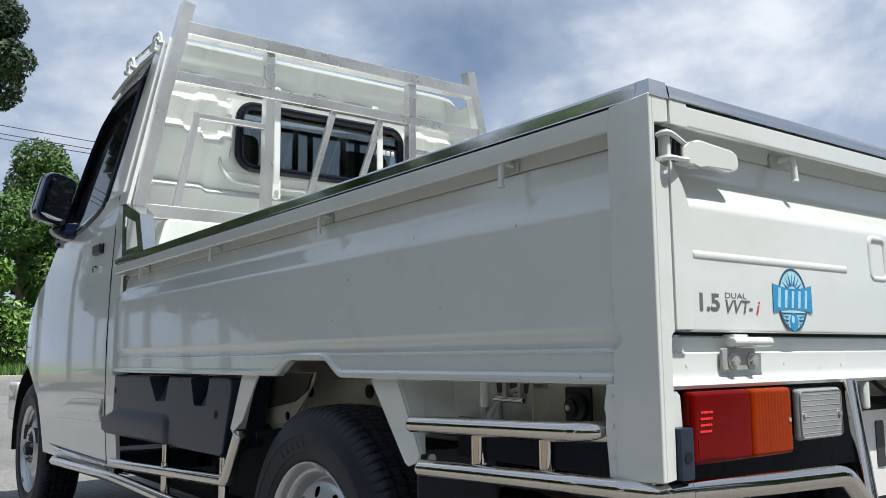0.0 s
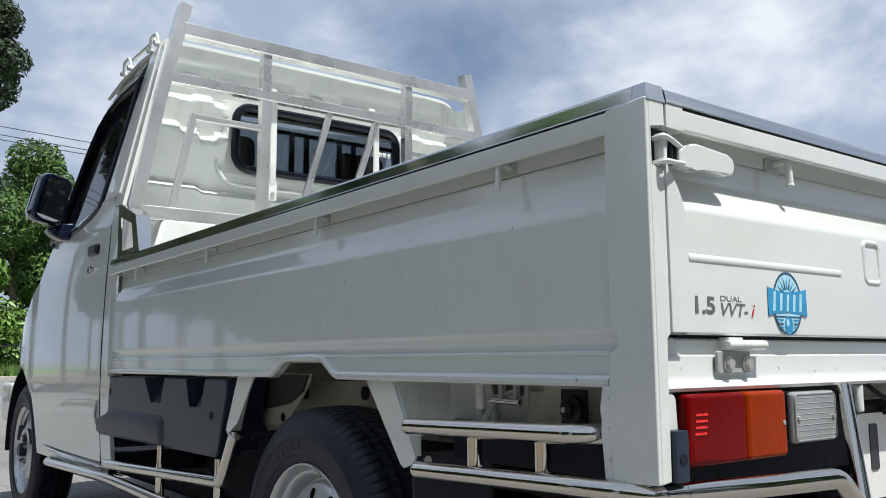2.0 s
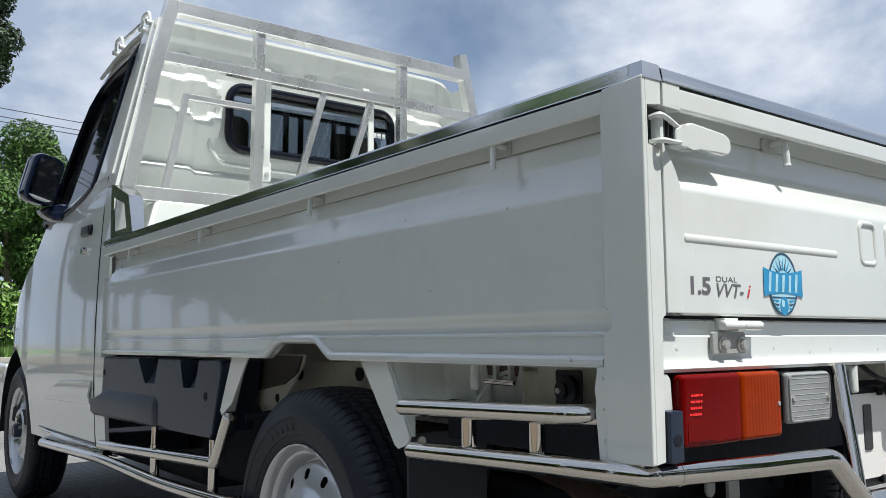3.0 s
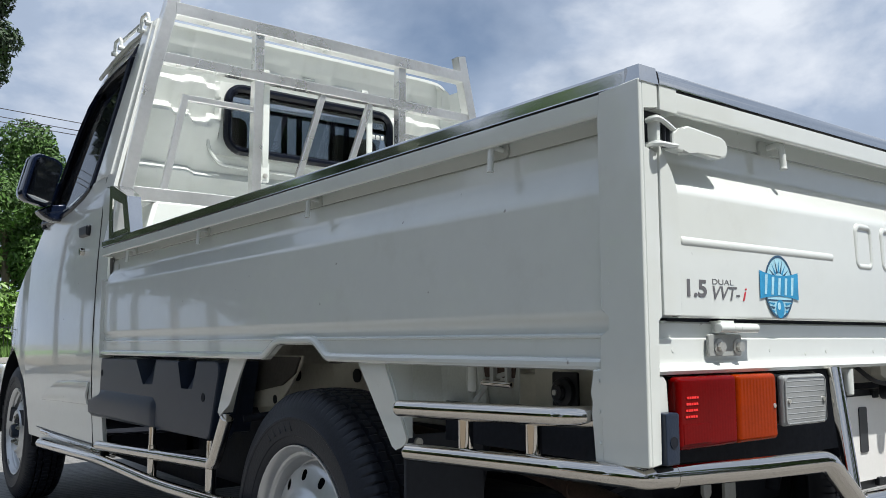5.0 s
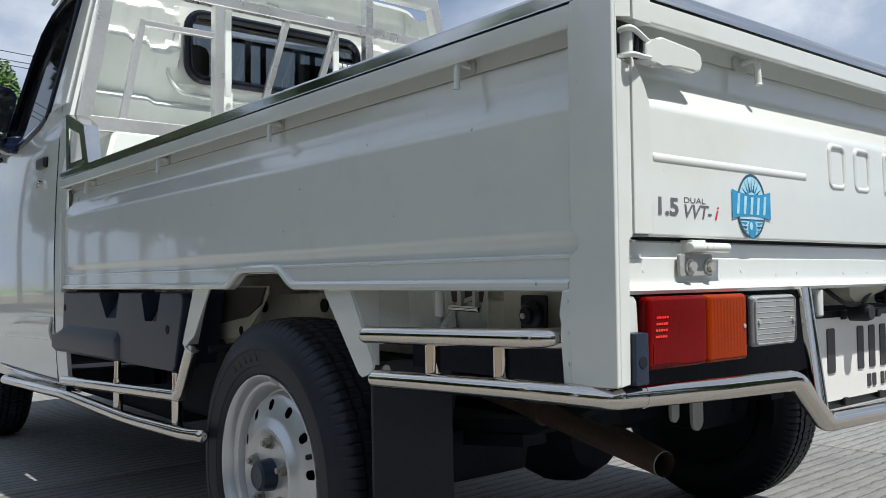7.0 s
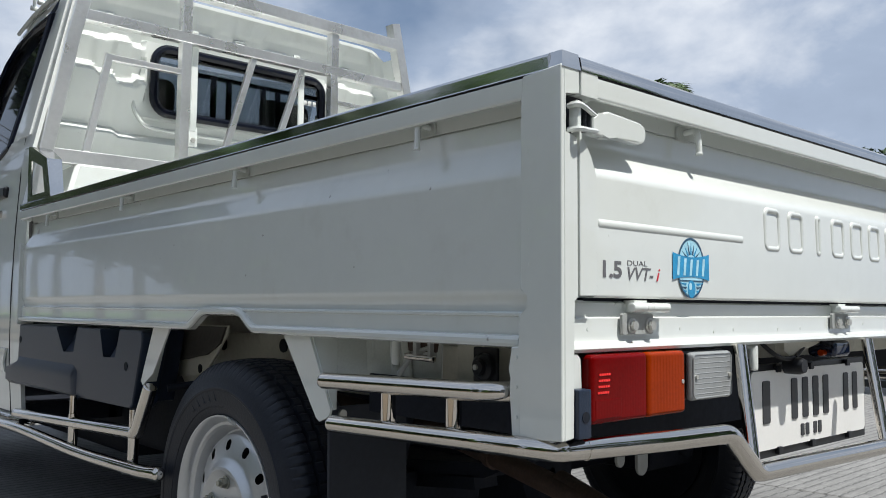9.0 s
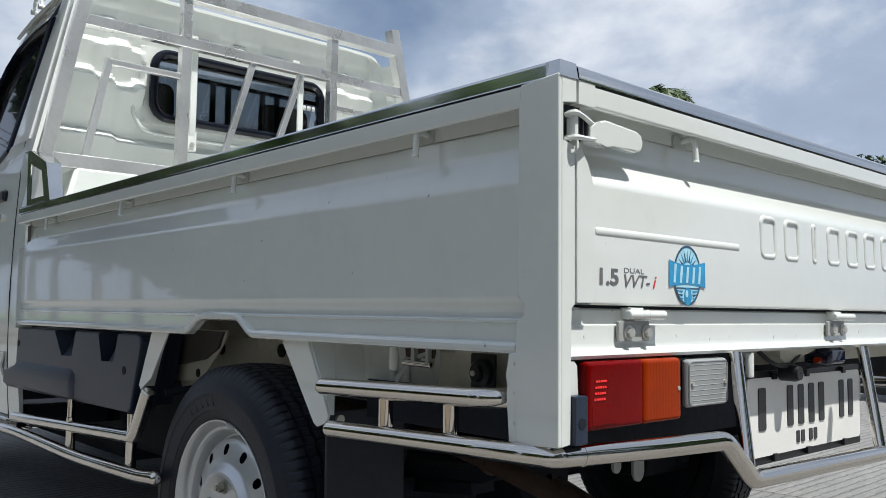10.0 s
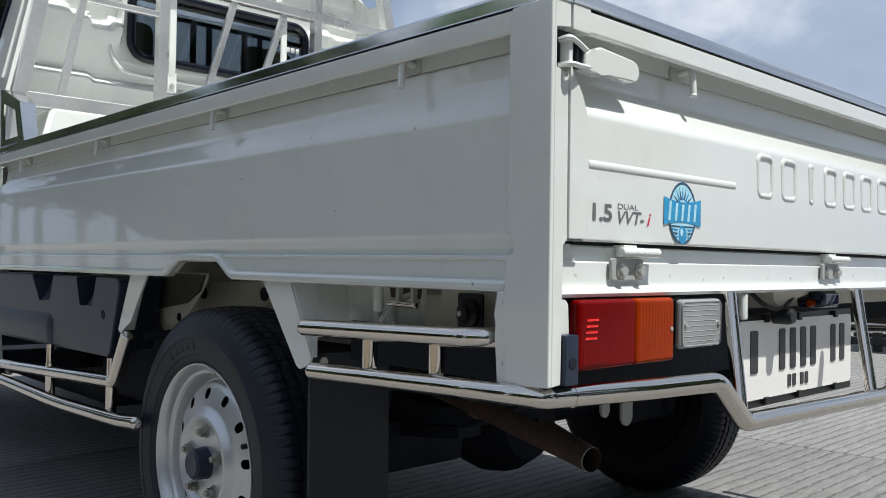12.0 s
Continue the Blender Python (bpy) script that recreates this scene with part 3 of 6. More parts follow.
def latch(parent, flip=False):
    bm = bmesh.new()
    prism(bm, [(0.052, 0.8862), (0.067, 0.8880), (0.075, 0.8945), (0.083, 0.8968), (0.148, 0.8925), (0.1575, 0.8885), (0.1605, 0.8810), (0.1605, 0.8740), (0.1560, 0.8675),
               (0.1460, 0.8645), (0.100, 0.8665), (0.082, 0.8668), (0.070, 0.8628), (0.052, 0.8650)], "y", -0.004, 0.012, 0.0034, 3)
    lever = part("latch", bm, M_WHITE, parent, "white painted over-centre latch lever", 18)
    bm = bmesh.new()
    tube(bm, rounded([(0.018, 0.006, 0.894), (0.018, -0.009, 0.895), (0.034, -0.006, 0.893), (0.060, 0.000, 0.888)], 0.01), 0.0034, 8)
    tube(bm, rounded([(0.018, 0.006, 0.866), (0.018, -0.012, 0.865), (0.036, -0.008, 0.866), (0.066, 0.000, 0.870)], 0.01), 0.0034, 8)
    part("latch_wire", bm, M_WHITE, lever)
    bm = bmesh.new()
    box(bm, 0.0205, 0.0275, -0.006, 0.008, 0.865, 0.900, 0.002)
    part("latch_bracket", bm, M_WHITE, lever)
    # black block put in for the shade inside the post's cut-out
    bm = bmesh.new()
    box(bm, 0.0045, 0.052, 0.0125, 0.030, 0.858, 0.9085)
    part("latch_shade_block", bm, M_BLACK, lever)
    bm = bmesh.new()
    tube(bm, [(0.049, 0.002, 0.868), (0.049, 0.002, 0.893)], 0.0036, 10)
    tube(bm, [(0.0375, -0.002, 0.864), (0.0375, -0.002, 0.898)], 0.0024, 8)
    part("latch_pin", bm, M_BLACK, lever)


def gate_hinge(x):
    bm = bmesh.new()
    # the plate's grey carries the shade below gate and barrel
    prism(bm, round_rect(x, x + 0.066, 0.6265, 0.6525, 0.003), "y", 0.006, 0.0105, 0.0012, 1)
    h = part("tailgate_hinge", bm, M_HINGE, truck, "hinge plate, shade in its grey, with two bolts and a white barrel")
    bm = bmesh.new()
    box(bm, x + 0.022, x + 0.050, 0.004, 0.022, 0.654, 0.669, 0.001)
    for a, b in ((0.012, 0.039), (0.040, 0.052), (0.053, 0.090)):
        tube(bm, [(x + a, 0.001, 0.6600), (x + b, 0.001, 0.6600)], 0.0060, 14, cap=0.0012)
    part("hinge_barrel", bm, M_WHITE, h)
    for dx in (0.019, 0.057):
        bm = bmesh.new()
        lathe(bm, [(0.0095, 0.0060), (0.0095, 0.0045), (0.0085, 0.0040), (0.0062, 0.0040)], 18, "y", (x + dx, 0, 0.6375))
        disc(bm, (x + dx, -0.0010, 0.6375), 0.0062, "y", 0.0055, 6)
        part("hinge_bolt", bm, M_BOLT, h)
    return h


def rear_sill():
    bm = bmesh.new()
    prof = [(0.034, 0.6695), (0.021, 0.668), (0.0170, 0.665), (0.0170, 0.6490), (0.0155, 0.6475), (0.0130, 0.6465), (0.0130, 0.625), (0.0115, 0.620), (0.0050, 0.615),
            (0.0035, 0.611), (0.006, 0.607), (0.012, 0.606), (0.034, 0.606)]
    sheet(bm, prof, "x", 0.0215, WIDTH - 0.0215, 0.003, 6)
    s = part("rear_sill", bm, M_WHITE, truck, "white rear cross sill below the tailgate", 28)
    bm = bmesh.new()
    rng = random.Random(17)
    for k in range(17):
        disc(bm, (0.06 + 0.092 * k + rng.uniform(-0.03, 0.03), 0.0125, 0.632 + rng.uniform(-0.006, 0.004)), 0.0024, "y", 0.002, 10)
    tagged(part("weld_dimple", bm, M_WHITE, s), kind="stuff")
    return s


def rail_trim():
    """The polished cap along the rail, with mitred corners and an open joint at the gate."""
    sec = [(-0.0242, -0.0115), (0.0240, -0.0115), (0.0240, 0.006), (0.020, 0.009), (-0.0165, 0.0092), (-0.0208, 0.0084), (-0.0232, 0.0064), (-0.0238, 0.0042),
           (-0.0238, -0.0100)]
    rear = [(-0.0220, -0.0115), (0.0240, -0.0115), (0.0240, -0.0045), (0.0226, 0.0025), (0.0200, 0.0062), (0.0165, 0.0084), (0.0120, 0.0092), (-0.0200, 0.009)]
    bm = bmesh.new()
    tube(bm, [(0.0235, 0.021, 0.9485), (0.0235, 2.085, 0.9485)], 0, shape=sec, up=(0, 0, 1))
    box(bm, -0.0005, 0.0333, -0.001, 0.022, 0.9372, 0.9575)
    for v in bm.verts:
        if v.co.z > 0.957 and v.co.y < -0.0005:
            v.co.y += 0.0042
        if v.co.z > 0.957 and v.co.x < 0.0:
            v.co.x += 0.0040
    t = part("rail_trim", bm, M_TRIM, truck, "polished stainless trim capping the side rail", 10)
    mirrored(t)
    bm = bmesh.new()
    tube(bm, [(0.0345, 0.0230, 0.9485), (WIDTH - 0.0345, 0.0230, 0.9485)], 0, shape=rear, up=(0, 0, 1))
    part("gate_trim", bm, M_TRIM, truck, "polished stainless trim capping the tailgate")
    # dark rubber line beneath the caps
    bm = bmesh.new()
    box(bm, 0.0035, 0.044, 0.012, 2.083, 0.9345, 0.9374)
    box(bm, 0.0345, WIDTH - 0.0345, 0.0035, 0.042, 0.9345, 0.9374)
    part("trim_gasket", bm, M_SEAL, truck)


def tail_lamp(flip=False):
    def fx(a, b):
        return (a, b) if not flip else (WIDTH - b, WIDTH - a)
    bm = bmesh.new()
    box(bm, *fx(0.047, 0.242), 0.012, 0.055, 0.526, 0.603, 0.004)
    lamp = part("tail_lamp", bm, M_BLACK, truck, "rear lamp with red and amber lenses")
    bm = bmesh.new()
    box(bm, *fx(0.0465, 0.1592), -0.004, 0.0135, 0.5235, 0.6045, 0.006, 3)
    part("red_lens", bm, M_RED, lamp, "ribbed red lens")
    bm = bmesh.new()
    box(bm, *fx(0.1598, 0.2450), -0.004, 0.0135, 0.5235, 0.6045, 0.006, 3)
    part("amber_lens", bm, M_AMBER, lamp, "ribbed amber lens")
    # rows of small bright blocks: the reflex's glints put into colour
    for k in range(4):
        for j in range(5):
            bm = bmesh.new()
            u = 0.0575 + 0.0044 * j + 0.0010 * k
            box(bm, *fx(u, u + 0.0034), -0.0048, -0.003, 0.5590 + 0.0070 * k, 0.5616 + 0.0070 * k)
            part("reflex", bm, M_REFLECT, lamp)
    for xx in (0.2370,):
        bm = bmesh.new()
        disc(bm, (xx if not flip else WIDTH - xx, -0.0050, 0.5645), 0.0028, "y", 0.003, 12)
        part("lens_screw", bm, M_BOLT, lamp)
    # the lower field
    bm = bmesh.new()
    box(bm, *fx(0.0535, 0.103), -0.0046, -0.003, 0.5300, 0.5520, 0.0006)
    part("lens_field", bm, M_RED, lamp)
    return lamp


def reverse_lamp():
    bm = bmesh.new()
    box(bm, 0.2590, 0.3710, 0.010, 0.040, 0.5370, 0.6030, 0.005)
    lamp = part("reverse_lamp", bm, M_BLACK, truck, "small lamp with clear ribbed lens")
    bm = bmesh.new()
    box(bm, 0.2635, 0.3680, -0.002, 0.0105, 0.5360, 0.6010, 0.006, 3)
    part("clear_lens", bm, M_CLEAR, lamp)
    bm = bmesh.new()
    ring = round_rect(0.2670, 0.3645, 0.5395, 0.5975, 0.006)
    tube(bm, [(u, -0.0016, v) for u, v in ring + ring[:1]], 0.0012, 6, up=(0, 1, 0))
    part("lens_rim", bm, M_CLEAR, lamp)
    for k in range(8):
        bm = bmesh.new()
        tube(bm, [(0.2700, -0.0010, 0.5450 + 0.0068 * k), (0.3615, -0.0010, 0.5450 + 0.0068 * k)], 0.0014, 6)
        part("lens_rib", bm, M_CLEAR, lamp)
    for xx in (0.2735, 0.3575):
        bm = bmesh.new()
        disc(bm, (xx, -0.0040, 0.568), 0.0030, "y", 0.003, 12)
        part("lens_screw", bm, M_BOLT, lamp)


def number_plate():
    X0, X1, Y, Z0, Z1 = 0.517, 0.948, 0.050, 0.434, 0.560
    bm = bmesh.new()
    box(bm, X0 - 0.006, X1 + 0.010, Y + 0.002, Y + 0.012, Z0 - 0.014, Z1 + 0.010, 0.003)
    holder = part("plate_holder", bm, M_BLACK, truck, "black number plate holder")
    for x in (X0 + 0.08, X0 + 0.20, X0 + 0.35):
        for z in (Z0 - 0.004, Z1 + 0.002):
            bm = bmesh.new()
            box(bm, x, x + 0.014, Y - 0.005, Y + 0.004, z - 0.006, z + 0.006, 0.0015)
            part("clip", bm, M_BLACK, holder)
    bm = bmesh.new()
    prism(bm, round_rect(X0, X1, Z0, Z1, 0.008), "y", Y - 0.001, Y + 0.0015)
    plate = part("number_plate", bm, M_PLATE, truck, "white number plate with dark bars for its characters")
    bars = [(0.034, 0.058)] + [(0.133 + 0.040 * k, 0.154 + 0.040 * k) for k in range(4)] + [(0.338, 0.358), (0.378, 0.398)]
    for a, b in bars:
        bm = bmesh.new()
        prism(bm, round_rect(X0 + a, X0 + b, Z0 + 0.042, Z1 - 0.016, 0.004), "y", Y - 0.0025, Y - 0.0005)
        part("character_bar", bm, M_INK, plate)
    for a in (0.165, 0.183, 0.213, 0.231):
        bm = bmesh.new()
        prism(bm, round_rect(X0 + a, X0 + a + 0.012, Z0 + 0.012, Z0 + 0.032, 0.002), "y", Y - 0.0025, Y - 0.0005)
        part("character_bar", bm, M_INK, plate)


def bars():
    """Polished tube bars: rear bumper with its dip round the plate, side bars, step bars."""
    r = 0.0129
    bm = bmesh.new()
    path = rounded([(-0.002, 0.443, 0.483), (-0.012, 0.120, 0.4965), (-0.004, 0.060, 0.4970), (0.012, 0.018, 0.4956), (0.156, -0.0225, 0.4972), (0.271, -0.050, 0.4995), (0.340, -0.050, 0.4410),
                    (0.862, -0.050, 0.4290), (0.925, -0.050, 0.497), (WIDTH - 0.156, -0.0225, 0.4972), (WIDTH - 0.012, 0.018, 0.4956),
                    (WIDTH + 0.004, 0.060, 0.4970), (WIDTH + 0.012, 0.120, 0.4965), (WIDTH + 0.002, 0.443, 0.483)], 0.012, 3)
    tube(bm, path, r, 18, cap=0.012)
    bumper = part("bumper_bar", bm, M_STEEL, truck, "polished stainless steel bumper tube dipping below the plate")
    bm = bmesh.new()
    tube(bm, [(0.0485, 0.0078, 0.4959), (0.0500, 0.0073, 0.4959)], r + 0.0007, 18)
    part("tube_sleeve", bm, M_STEEL, bumper)
    for a, b in (((0.384, -0.004, 0.606), (0.336, -0.047, 0.458)), ((0.832, -0.004, 0.606), (0.790, -0.046, 0.440))):
        bm = bmesh.new()
        tube(bm, [a, b], 0.0095, 14)
        part("plate_guard_tube", bm, M_STEEL, bumper)
    for y in (0.316, 0.182):
        bm = bmesh.new()
        tube(bm, [(0.002, y, 0.490), (0.002, y, 0.548)], 0.0105, 24)
        part("bar_stub", bm, M_STEEL, bumper)
    bm = bmesh.new()
    tube(bm, rounded([(-0.002, 0.466, 0.5455), (-0.002, 0.128, 0.5553), (0.012, 0.104, 0.556), (0.10, 0.092, 0.556)], 0.012), r, 18, cap=0.012)
    part("side_bar", bm, M_STEEL, truck, "short polished stainless side tube with a domed end")
    bm = bmesh.new()
    tube(bm, rounded([(0.0, 1.060, 0.316), (-0.002, 1.14, 0.309), (-0.002, 1.5, 0.299), (0.0, 2.0, 0.306), (0.004, 2.80, 0.282), (0.03, 2.88, 0.280)], 0.12, 6),
         0.0145, 18, cap=0.010)
    step = part("step_bar", bm, M_STEEL, truck, "polished stainless steel step tube along the cab")
    for y in (1.60, 1.22):
        bm = bmesh.new()
        tube(bm, [(0.012, y, 0.30), (0.012, y, 0.385)], 0.0115, 16)
        part("bar_stub", bm, M_STEEL, step)
        bm = bmesh.new()
        tube(bm, [(0.012, y + 0.004, 0.385), (0.012, y + 0.004, 0.43)], 0.0085, 14)
        part("bar_stub", bm, M_STEEL, step)
    bm = bmesh.new()
    tube(bm, rounded([(0.012, 2.075, 0.340), (0.012, 1.205, 0.381), (0.012, 1.140, 0.484)], 0.012, 2), 0.0148, 18, cap=0.004)
    part("upper_step_bar", bm, M_STEEL, truck, "polished stainless tube bending up at its end")
    for a, b in (((0.02, 2.05, 0.335), (0.02, 2.06, 0.30)), ((0.05, 1.14, 0.48), (0.2, 1.10, 0.5))):
        bm = bmesh.new()
        tube(bm, [a, b], 0.008, 10)
        part("bar_bracket", bm, M_DARK, step)


def under_bed():
    # stays beside the wheel
    bm = bmesh.new()
    strip(bm, [[(0.025, 0.5445, 0.613), (0.025, 0.4805, 0.498)], [(0.075, 0.5445, 0.613), (0.030, 0.4805, 0.498)]], thick=(0, 0.003, 0))
    prism(bm, [(0.628, 0.613), (0.548, 0.613), (0.484, 0.498), (0.487, 0.490), (0.497, 0.483), (0.514, 0.477), (0.524, 0.482)], "x", 0.021, 0.025)
    part("wheel_stay", bm, M_WHITE, truck, "white pressed stay behind the wheel")
    bm = bmesh.new()
    prism(bm, [(1.150, 0.610), (1.074, 0.610), (1.150, 0.512), (1.202, 0.484), (1.208, 0.492)], "x", 0.021, 0.025)
    prism(bm, [(1.150, 0.610), (1.154, 0.610), (1.212, 0.492), (1.208, 0.490)], "x", 0.021, 0.055)
    part("wheel_stay", bm, M_WHITE, truck, "white pressed stay in front of the wheel")
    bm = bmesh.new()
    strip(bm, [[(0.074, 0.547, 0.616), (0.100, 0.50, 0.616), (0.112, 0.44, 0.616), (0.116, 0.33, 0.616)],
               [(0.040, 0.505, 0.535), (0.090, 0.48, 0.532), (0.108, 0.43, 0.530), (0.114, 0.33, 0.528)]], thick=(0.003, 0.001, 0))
    # panel white lowered, so under-bed shade sits in the paint
    ip = part("inner_panel", bm, M_SHADEWHITE, truck, "pale ribbed inner panel behind the wheel")
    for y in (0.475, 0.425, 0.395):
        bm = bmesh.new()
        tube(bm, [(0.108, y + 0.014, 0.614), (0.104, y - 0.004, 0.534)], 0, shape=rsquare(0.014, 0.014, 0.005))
        part("panel_rib", bm, M_SHADEWHITE, ip)
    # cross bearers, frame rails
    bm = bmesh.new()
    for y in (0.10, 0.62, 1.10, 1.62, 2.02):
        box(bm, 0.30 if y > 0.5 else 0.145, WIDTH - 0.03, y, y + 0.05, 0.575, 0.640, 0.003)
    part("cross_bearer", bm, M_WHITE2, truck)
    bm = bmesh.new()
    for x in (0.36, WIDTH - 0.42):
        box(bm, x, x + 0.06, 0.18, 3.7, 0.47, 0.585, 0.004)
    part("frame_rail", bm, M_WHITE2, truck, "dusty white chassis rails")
    bm = bmesh.new()
    box(bm, 0.035, WIDTH - 0.035, 0.04, 2.08, 0.640, 0.668, 0.002)
    part("bed_floor", bm, M_WHITE, truck, "white steel load bed floor")
    # wheel house liner, seen in the arch
    bm = bmesh.new()
    prism(bm, [(1.410, 0.613), (1.048, 0.613), (1.070, 0.577), (1.130, 0.550), (1.200, 0.540), (1.370, 0.516), (1.400, 0.540)], "x", 0.1335, 0.139)
    part("wheel_liner", bm, M_UNDER, truck, "grimy black wheel arch lining")
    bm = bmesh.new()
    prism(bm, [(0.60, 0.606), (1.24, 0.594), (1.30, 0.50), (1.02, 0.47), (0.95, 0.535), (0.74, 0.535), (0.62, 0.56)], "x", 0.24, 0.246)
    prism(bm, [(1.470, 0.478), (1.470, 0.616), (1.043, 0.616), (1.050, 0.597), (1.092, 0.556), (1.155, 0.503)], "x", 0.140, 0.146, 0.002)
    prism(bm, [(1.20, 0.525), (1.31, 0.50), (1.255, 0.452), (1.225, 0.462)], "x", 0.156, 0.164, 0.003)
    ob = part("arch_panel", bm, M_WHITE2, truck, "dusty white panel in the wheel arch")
    for y, z in ((1.171, 0.517), (1.345, 0.500), (1.251, 0.567), (0.979, 0.573)):
        bm = bmesh.new()
        disc(bm, (0.139 if z < 0.54 else 0.236, y, z), 0.010 if z < 0.54 else 0.015, "x", 0.006, 14)
        part("grommet", bm, M_BLACK, ob)
    # rod, spring and fuel flap parts behind the side bar
    bm = bmesh.new()
    tube(bm, [(0.06, 0.372, 0.614), (0.06, 0.372, 0.575)], 0.0072, 12, cap=0.004)
    part("hook_rod", bm, M_WHITE, truck)
    bm = bmesh.new()
    tube(bm, rounded([(0.064, 0.300, 0.600), (0.064, 0.335, 0.592), (0.064, 0.370, 0.558)], 0.01), 0.0042, 8)
    box(bm, 0.054, 0.068, 0.318, 0.326, 0.586, 0.612, 0.001)
    box(bm, 0.054, 0.068, 0.288, 0.294, 0.586, 0.612, 0.001)
    lr = part("latch_rod", bm, M_HINGE, truck, "worn grey spring rod below the bed")
    bm = bmesh.new()
    tube(bm, [(0.058, 0.345, 0.5865), (0.058, 0.284, 0.5850)], 0.0048, 12, cap=0.001)
    part("rod_end", bm, M_STEEL, lr)
    bm = bmesh.new()
    prism(bm, [(0.284, 0.594), (0.346, 0.594), (0.350, 0.614), (0.280, 0.614)], "x", 0.062, 0.066, 0.001, 1)
    part("rod_bracket", bm, M_RUST, lr)
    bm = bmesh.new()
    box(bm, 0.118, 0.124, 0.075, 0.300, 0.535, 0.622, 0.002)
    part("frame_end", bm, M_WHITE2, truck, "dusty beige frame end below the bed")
    bm = bmesh.new()
    box(bm, 0.092, 0.098, 0.192, 0.240, 0.548, 0.604, 0.003)
    lathe(bm, [(0.002, 0.055), (0.0095, 0.055), (0.0105, 0.060), (0.014, 0.059), (0.019, 0.064), (0.019, 0.074)], 20, "x", (0.02, 0.214, 0.577))
    stop = part("rubber_stop", bm, M_BLACK, truck, "round black rubber stop")
    bm = bmesh.new()
    disc(bm, (0.072, 0.216, 0.577), 0.0038, "x", 0.006, 14)
    part("stop_pin", bm, M_BOLT, stop)
    # dark sheet added to keep the space behind the side bar black
    bm = bmesh.new()
    box(bm, 0.085, 0.091, 0.06, 0.47, 0.492, 0.553, 0.002)
    part("side_dark_sheet", bm, M_DARK, truck)
    bm = bmesh.new()
    box(bm, 0.021, 0.0440, -0.006, 0.05, 0.510, 0.566, 0.002)
    bx = part("black_bracket", bm, M_PLASTIC, truck, "black plastic bracket with a dark disc for its hole, beside the lamp")
    # no opening: a dark disc on the face paints the hole's shade
    bm = bmesh.new()
    disc(bm, (0.0330, -0.0068, 0.5345), 0.0065, "y", 0.002, 16)
    part("bracket_hole_shade", bm, M_DARK, bx)
    bm = bmesh.new()
    prism(bm, [(0.026, 0.565), (0.042, 0.565), (0.040, 0.60), (0.034, 0.606), (0.026, 0.606)], "y", 0.006, 0.05, 0.002)
    part("lamp_bracket", bm, M_WHITE, truck)
    # mud flap
    bm = bmesh.new()
    prism(bm, [(0.034, 0.085), (0.192, 0.085), (0.187, 0.50), (0.030, 0.50)], "y", 0.498, 0.506, 0.002)
    flap = part("mud_flap", bm, M_FLAP, truck, "black rubber mud flap")
    bm = bmesh.new()
    disc(bm, (0.052, 0.493, 0.488), 0.0075, "y", 0.006, 12)
    part("flap_bolt", bm, M_BOLT, flap)
    # axle and differential
    bm = bmesh.new()
    tube(bm, [(0.16, AXLE_R, HUB_Z), (WIDTH - 0.16, AXLE_R, HUB_Z)], 0.040, 14)
    lathe(bm, [(0.01, -0.13), (0.09, -0.115), (0.125, -0.06), (0.135, 0.0), (0.125, 0.06), (0.09, 0.12), (0.01, 0.15)], 22, "y", (WIDTH / 2, AXLE_R, HUB_Z))
    part("rear_axle", bm, M_DARK, truck, "grimy black rear axle with differential")
    for x in (0.40, WIDTH - 0.40):
        bm = bmesh.new()
        tube(bm, [(x, 0.25, 0.47), (x, 0.5, 0.36), (x, AXLE_R, 0.325), (x, 1.2, 0.36), (x, 1.5, 0.46)], 0, shape=square(0.06, 0.028))
        tube(bm, [(x, 0.52, 0.335), (x, AXLE_R, 0.297), (x, 1.16, 0.335)], 0, shape=square(0.06, 0.026))
        part("leaf_spring", bm, M_DARK, truck, "black leaf spring")
        bm = bmesh.new()
        prism(bm, [(AXLE_R - 0.17, 0.335), (AXLE_R + 0.10, 0.335), (AXLE_R + 0.10, 0.225), (AXLE_R - 0.15, 0.225)], "x", x - 0.06, x + 0.16, 0.012)
        part("spring_plate", bm, M_DARK, truck)
    for x in (0.30, WIDTH - 0.30):
        bm = bmesh.new()
        tube(bm, [(x, 0.70, 0.26), (x, 0.62, 0.58)], 0.028, 12)
        part("damper", bm, M_DARK, truck)
    for x, z in ((0.520, 0.394), (0.586, 0.372)):
        bm = bmesh.new()
        h = 0.011 if x < 0.55 else 0.016
        # pale tabs, their shade painted in as grey
        prism(bm, round_rect(x - h, x + h, z - 0.018, z + 0.080, h * 0.9, 6), "y", 0.30, 0.306, 0.0015, 1)
        part("shackle_tab", bm, M_HINGE, truck)
    bm = bmesh.new()
    box(bm, WIDTH - 0.055, WIDTH - 0.049, 0.10, 1.06, 0.505, 0.575, 0.003)
    part("inner_valance", bm, M_UNDER, truck, "dusty grey inner panel below the bed")
    bm = bmesh.new()
    tube(bm, [(WIDTH / 2, AXLE_R, 0.30), (WIDTH / 2, 2.6, 0.40)], 0.035, 12)
    part("prop_shaft", bm, M_DARK, truck)
    # dark block added about the gearbox's place, hiding sunlit ground beyond
    bm = bmesh.new()
    box(bm, 0.34, 1.31, 2.05, 3.2, 0.17, 0.40, 0.05, 3)
    part("underbody_block", bm, M_DARK, truck)
    # box made larger than a tank, added to block light under the bed
    bm = bmesh.new()
    box(bm, 0.30, 1.15, 1.12, 1.95, 0.235, 0.47, 0.03, 3)
    part("tank_block", bm, M_DARK, truck, "dark block added in the fuel tank's place")
    # dark sheets added to keep the space behind the lamps black
    bm = bmesh.new()
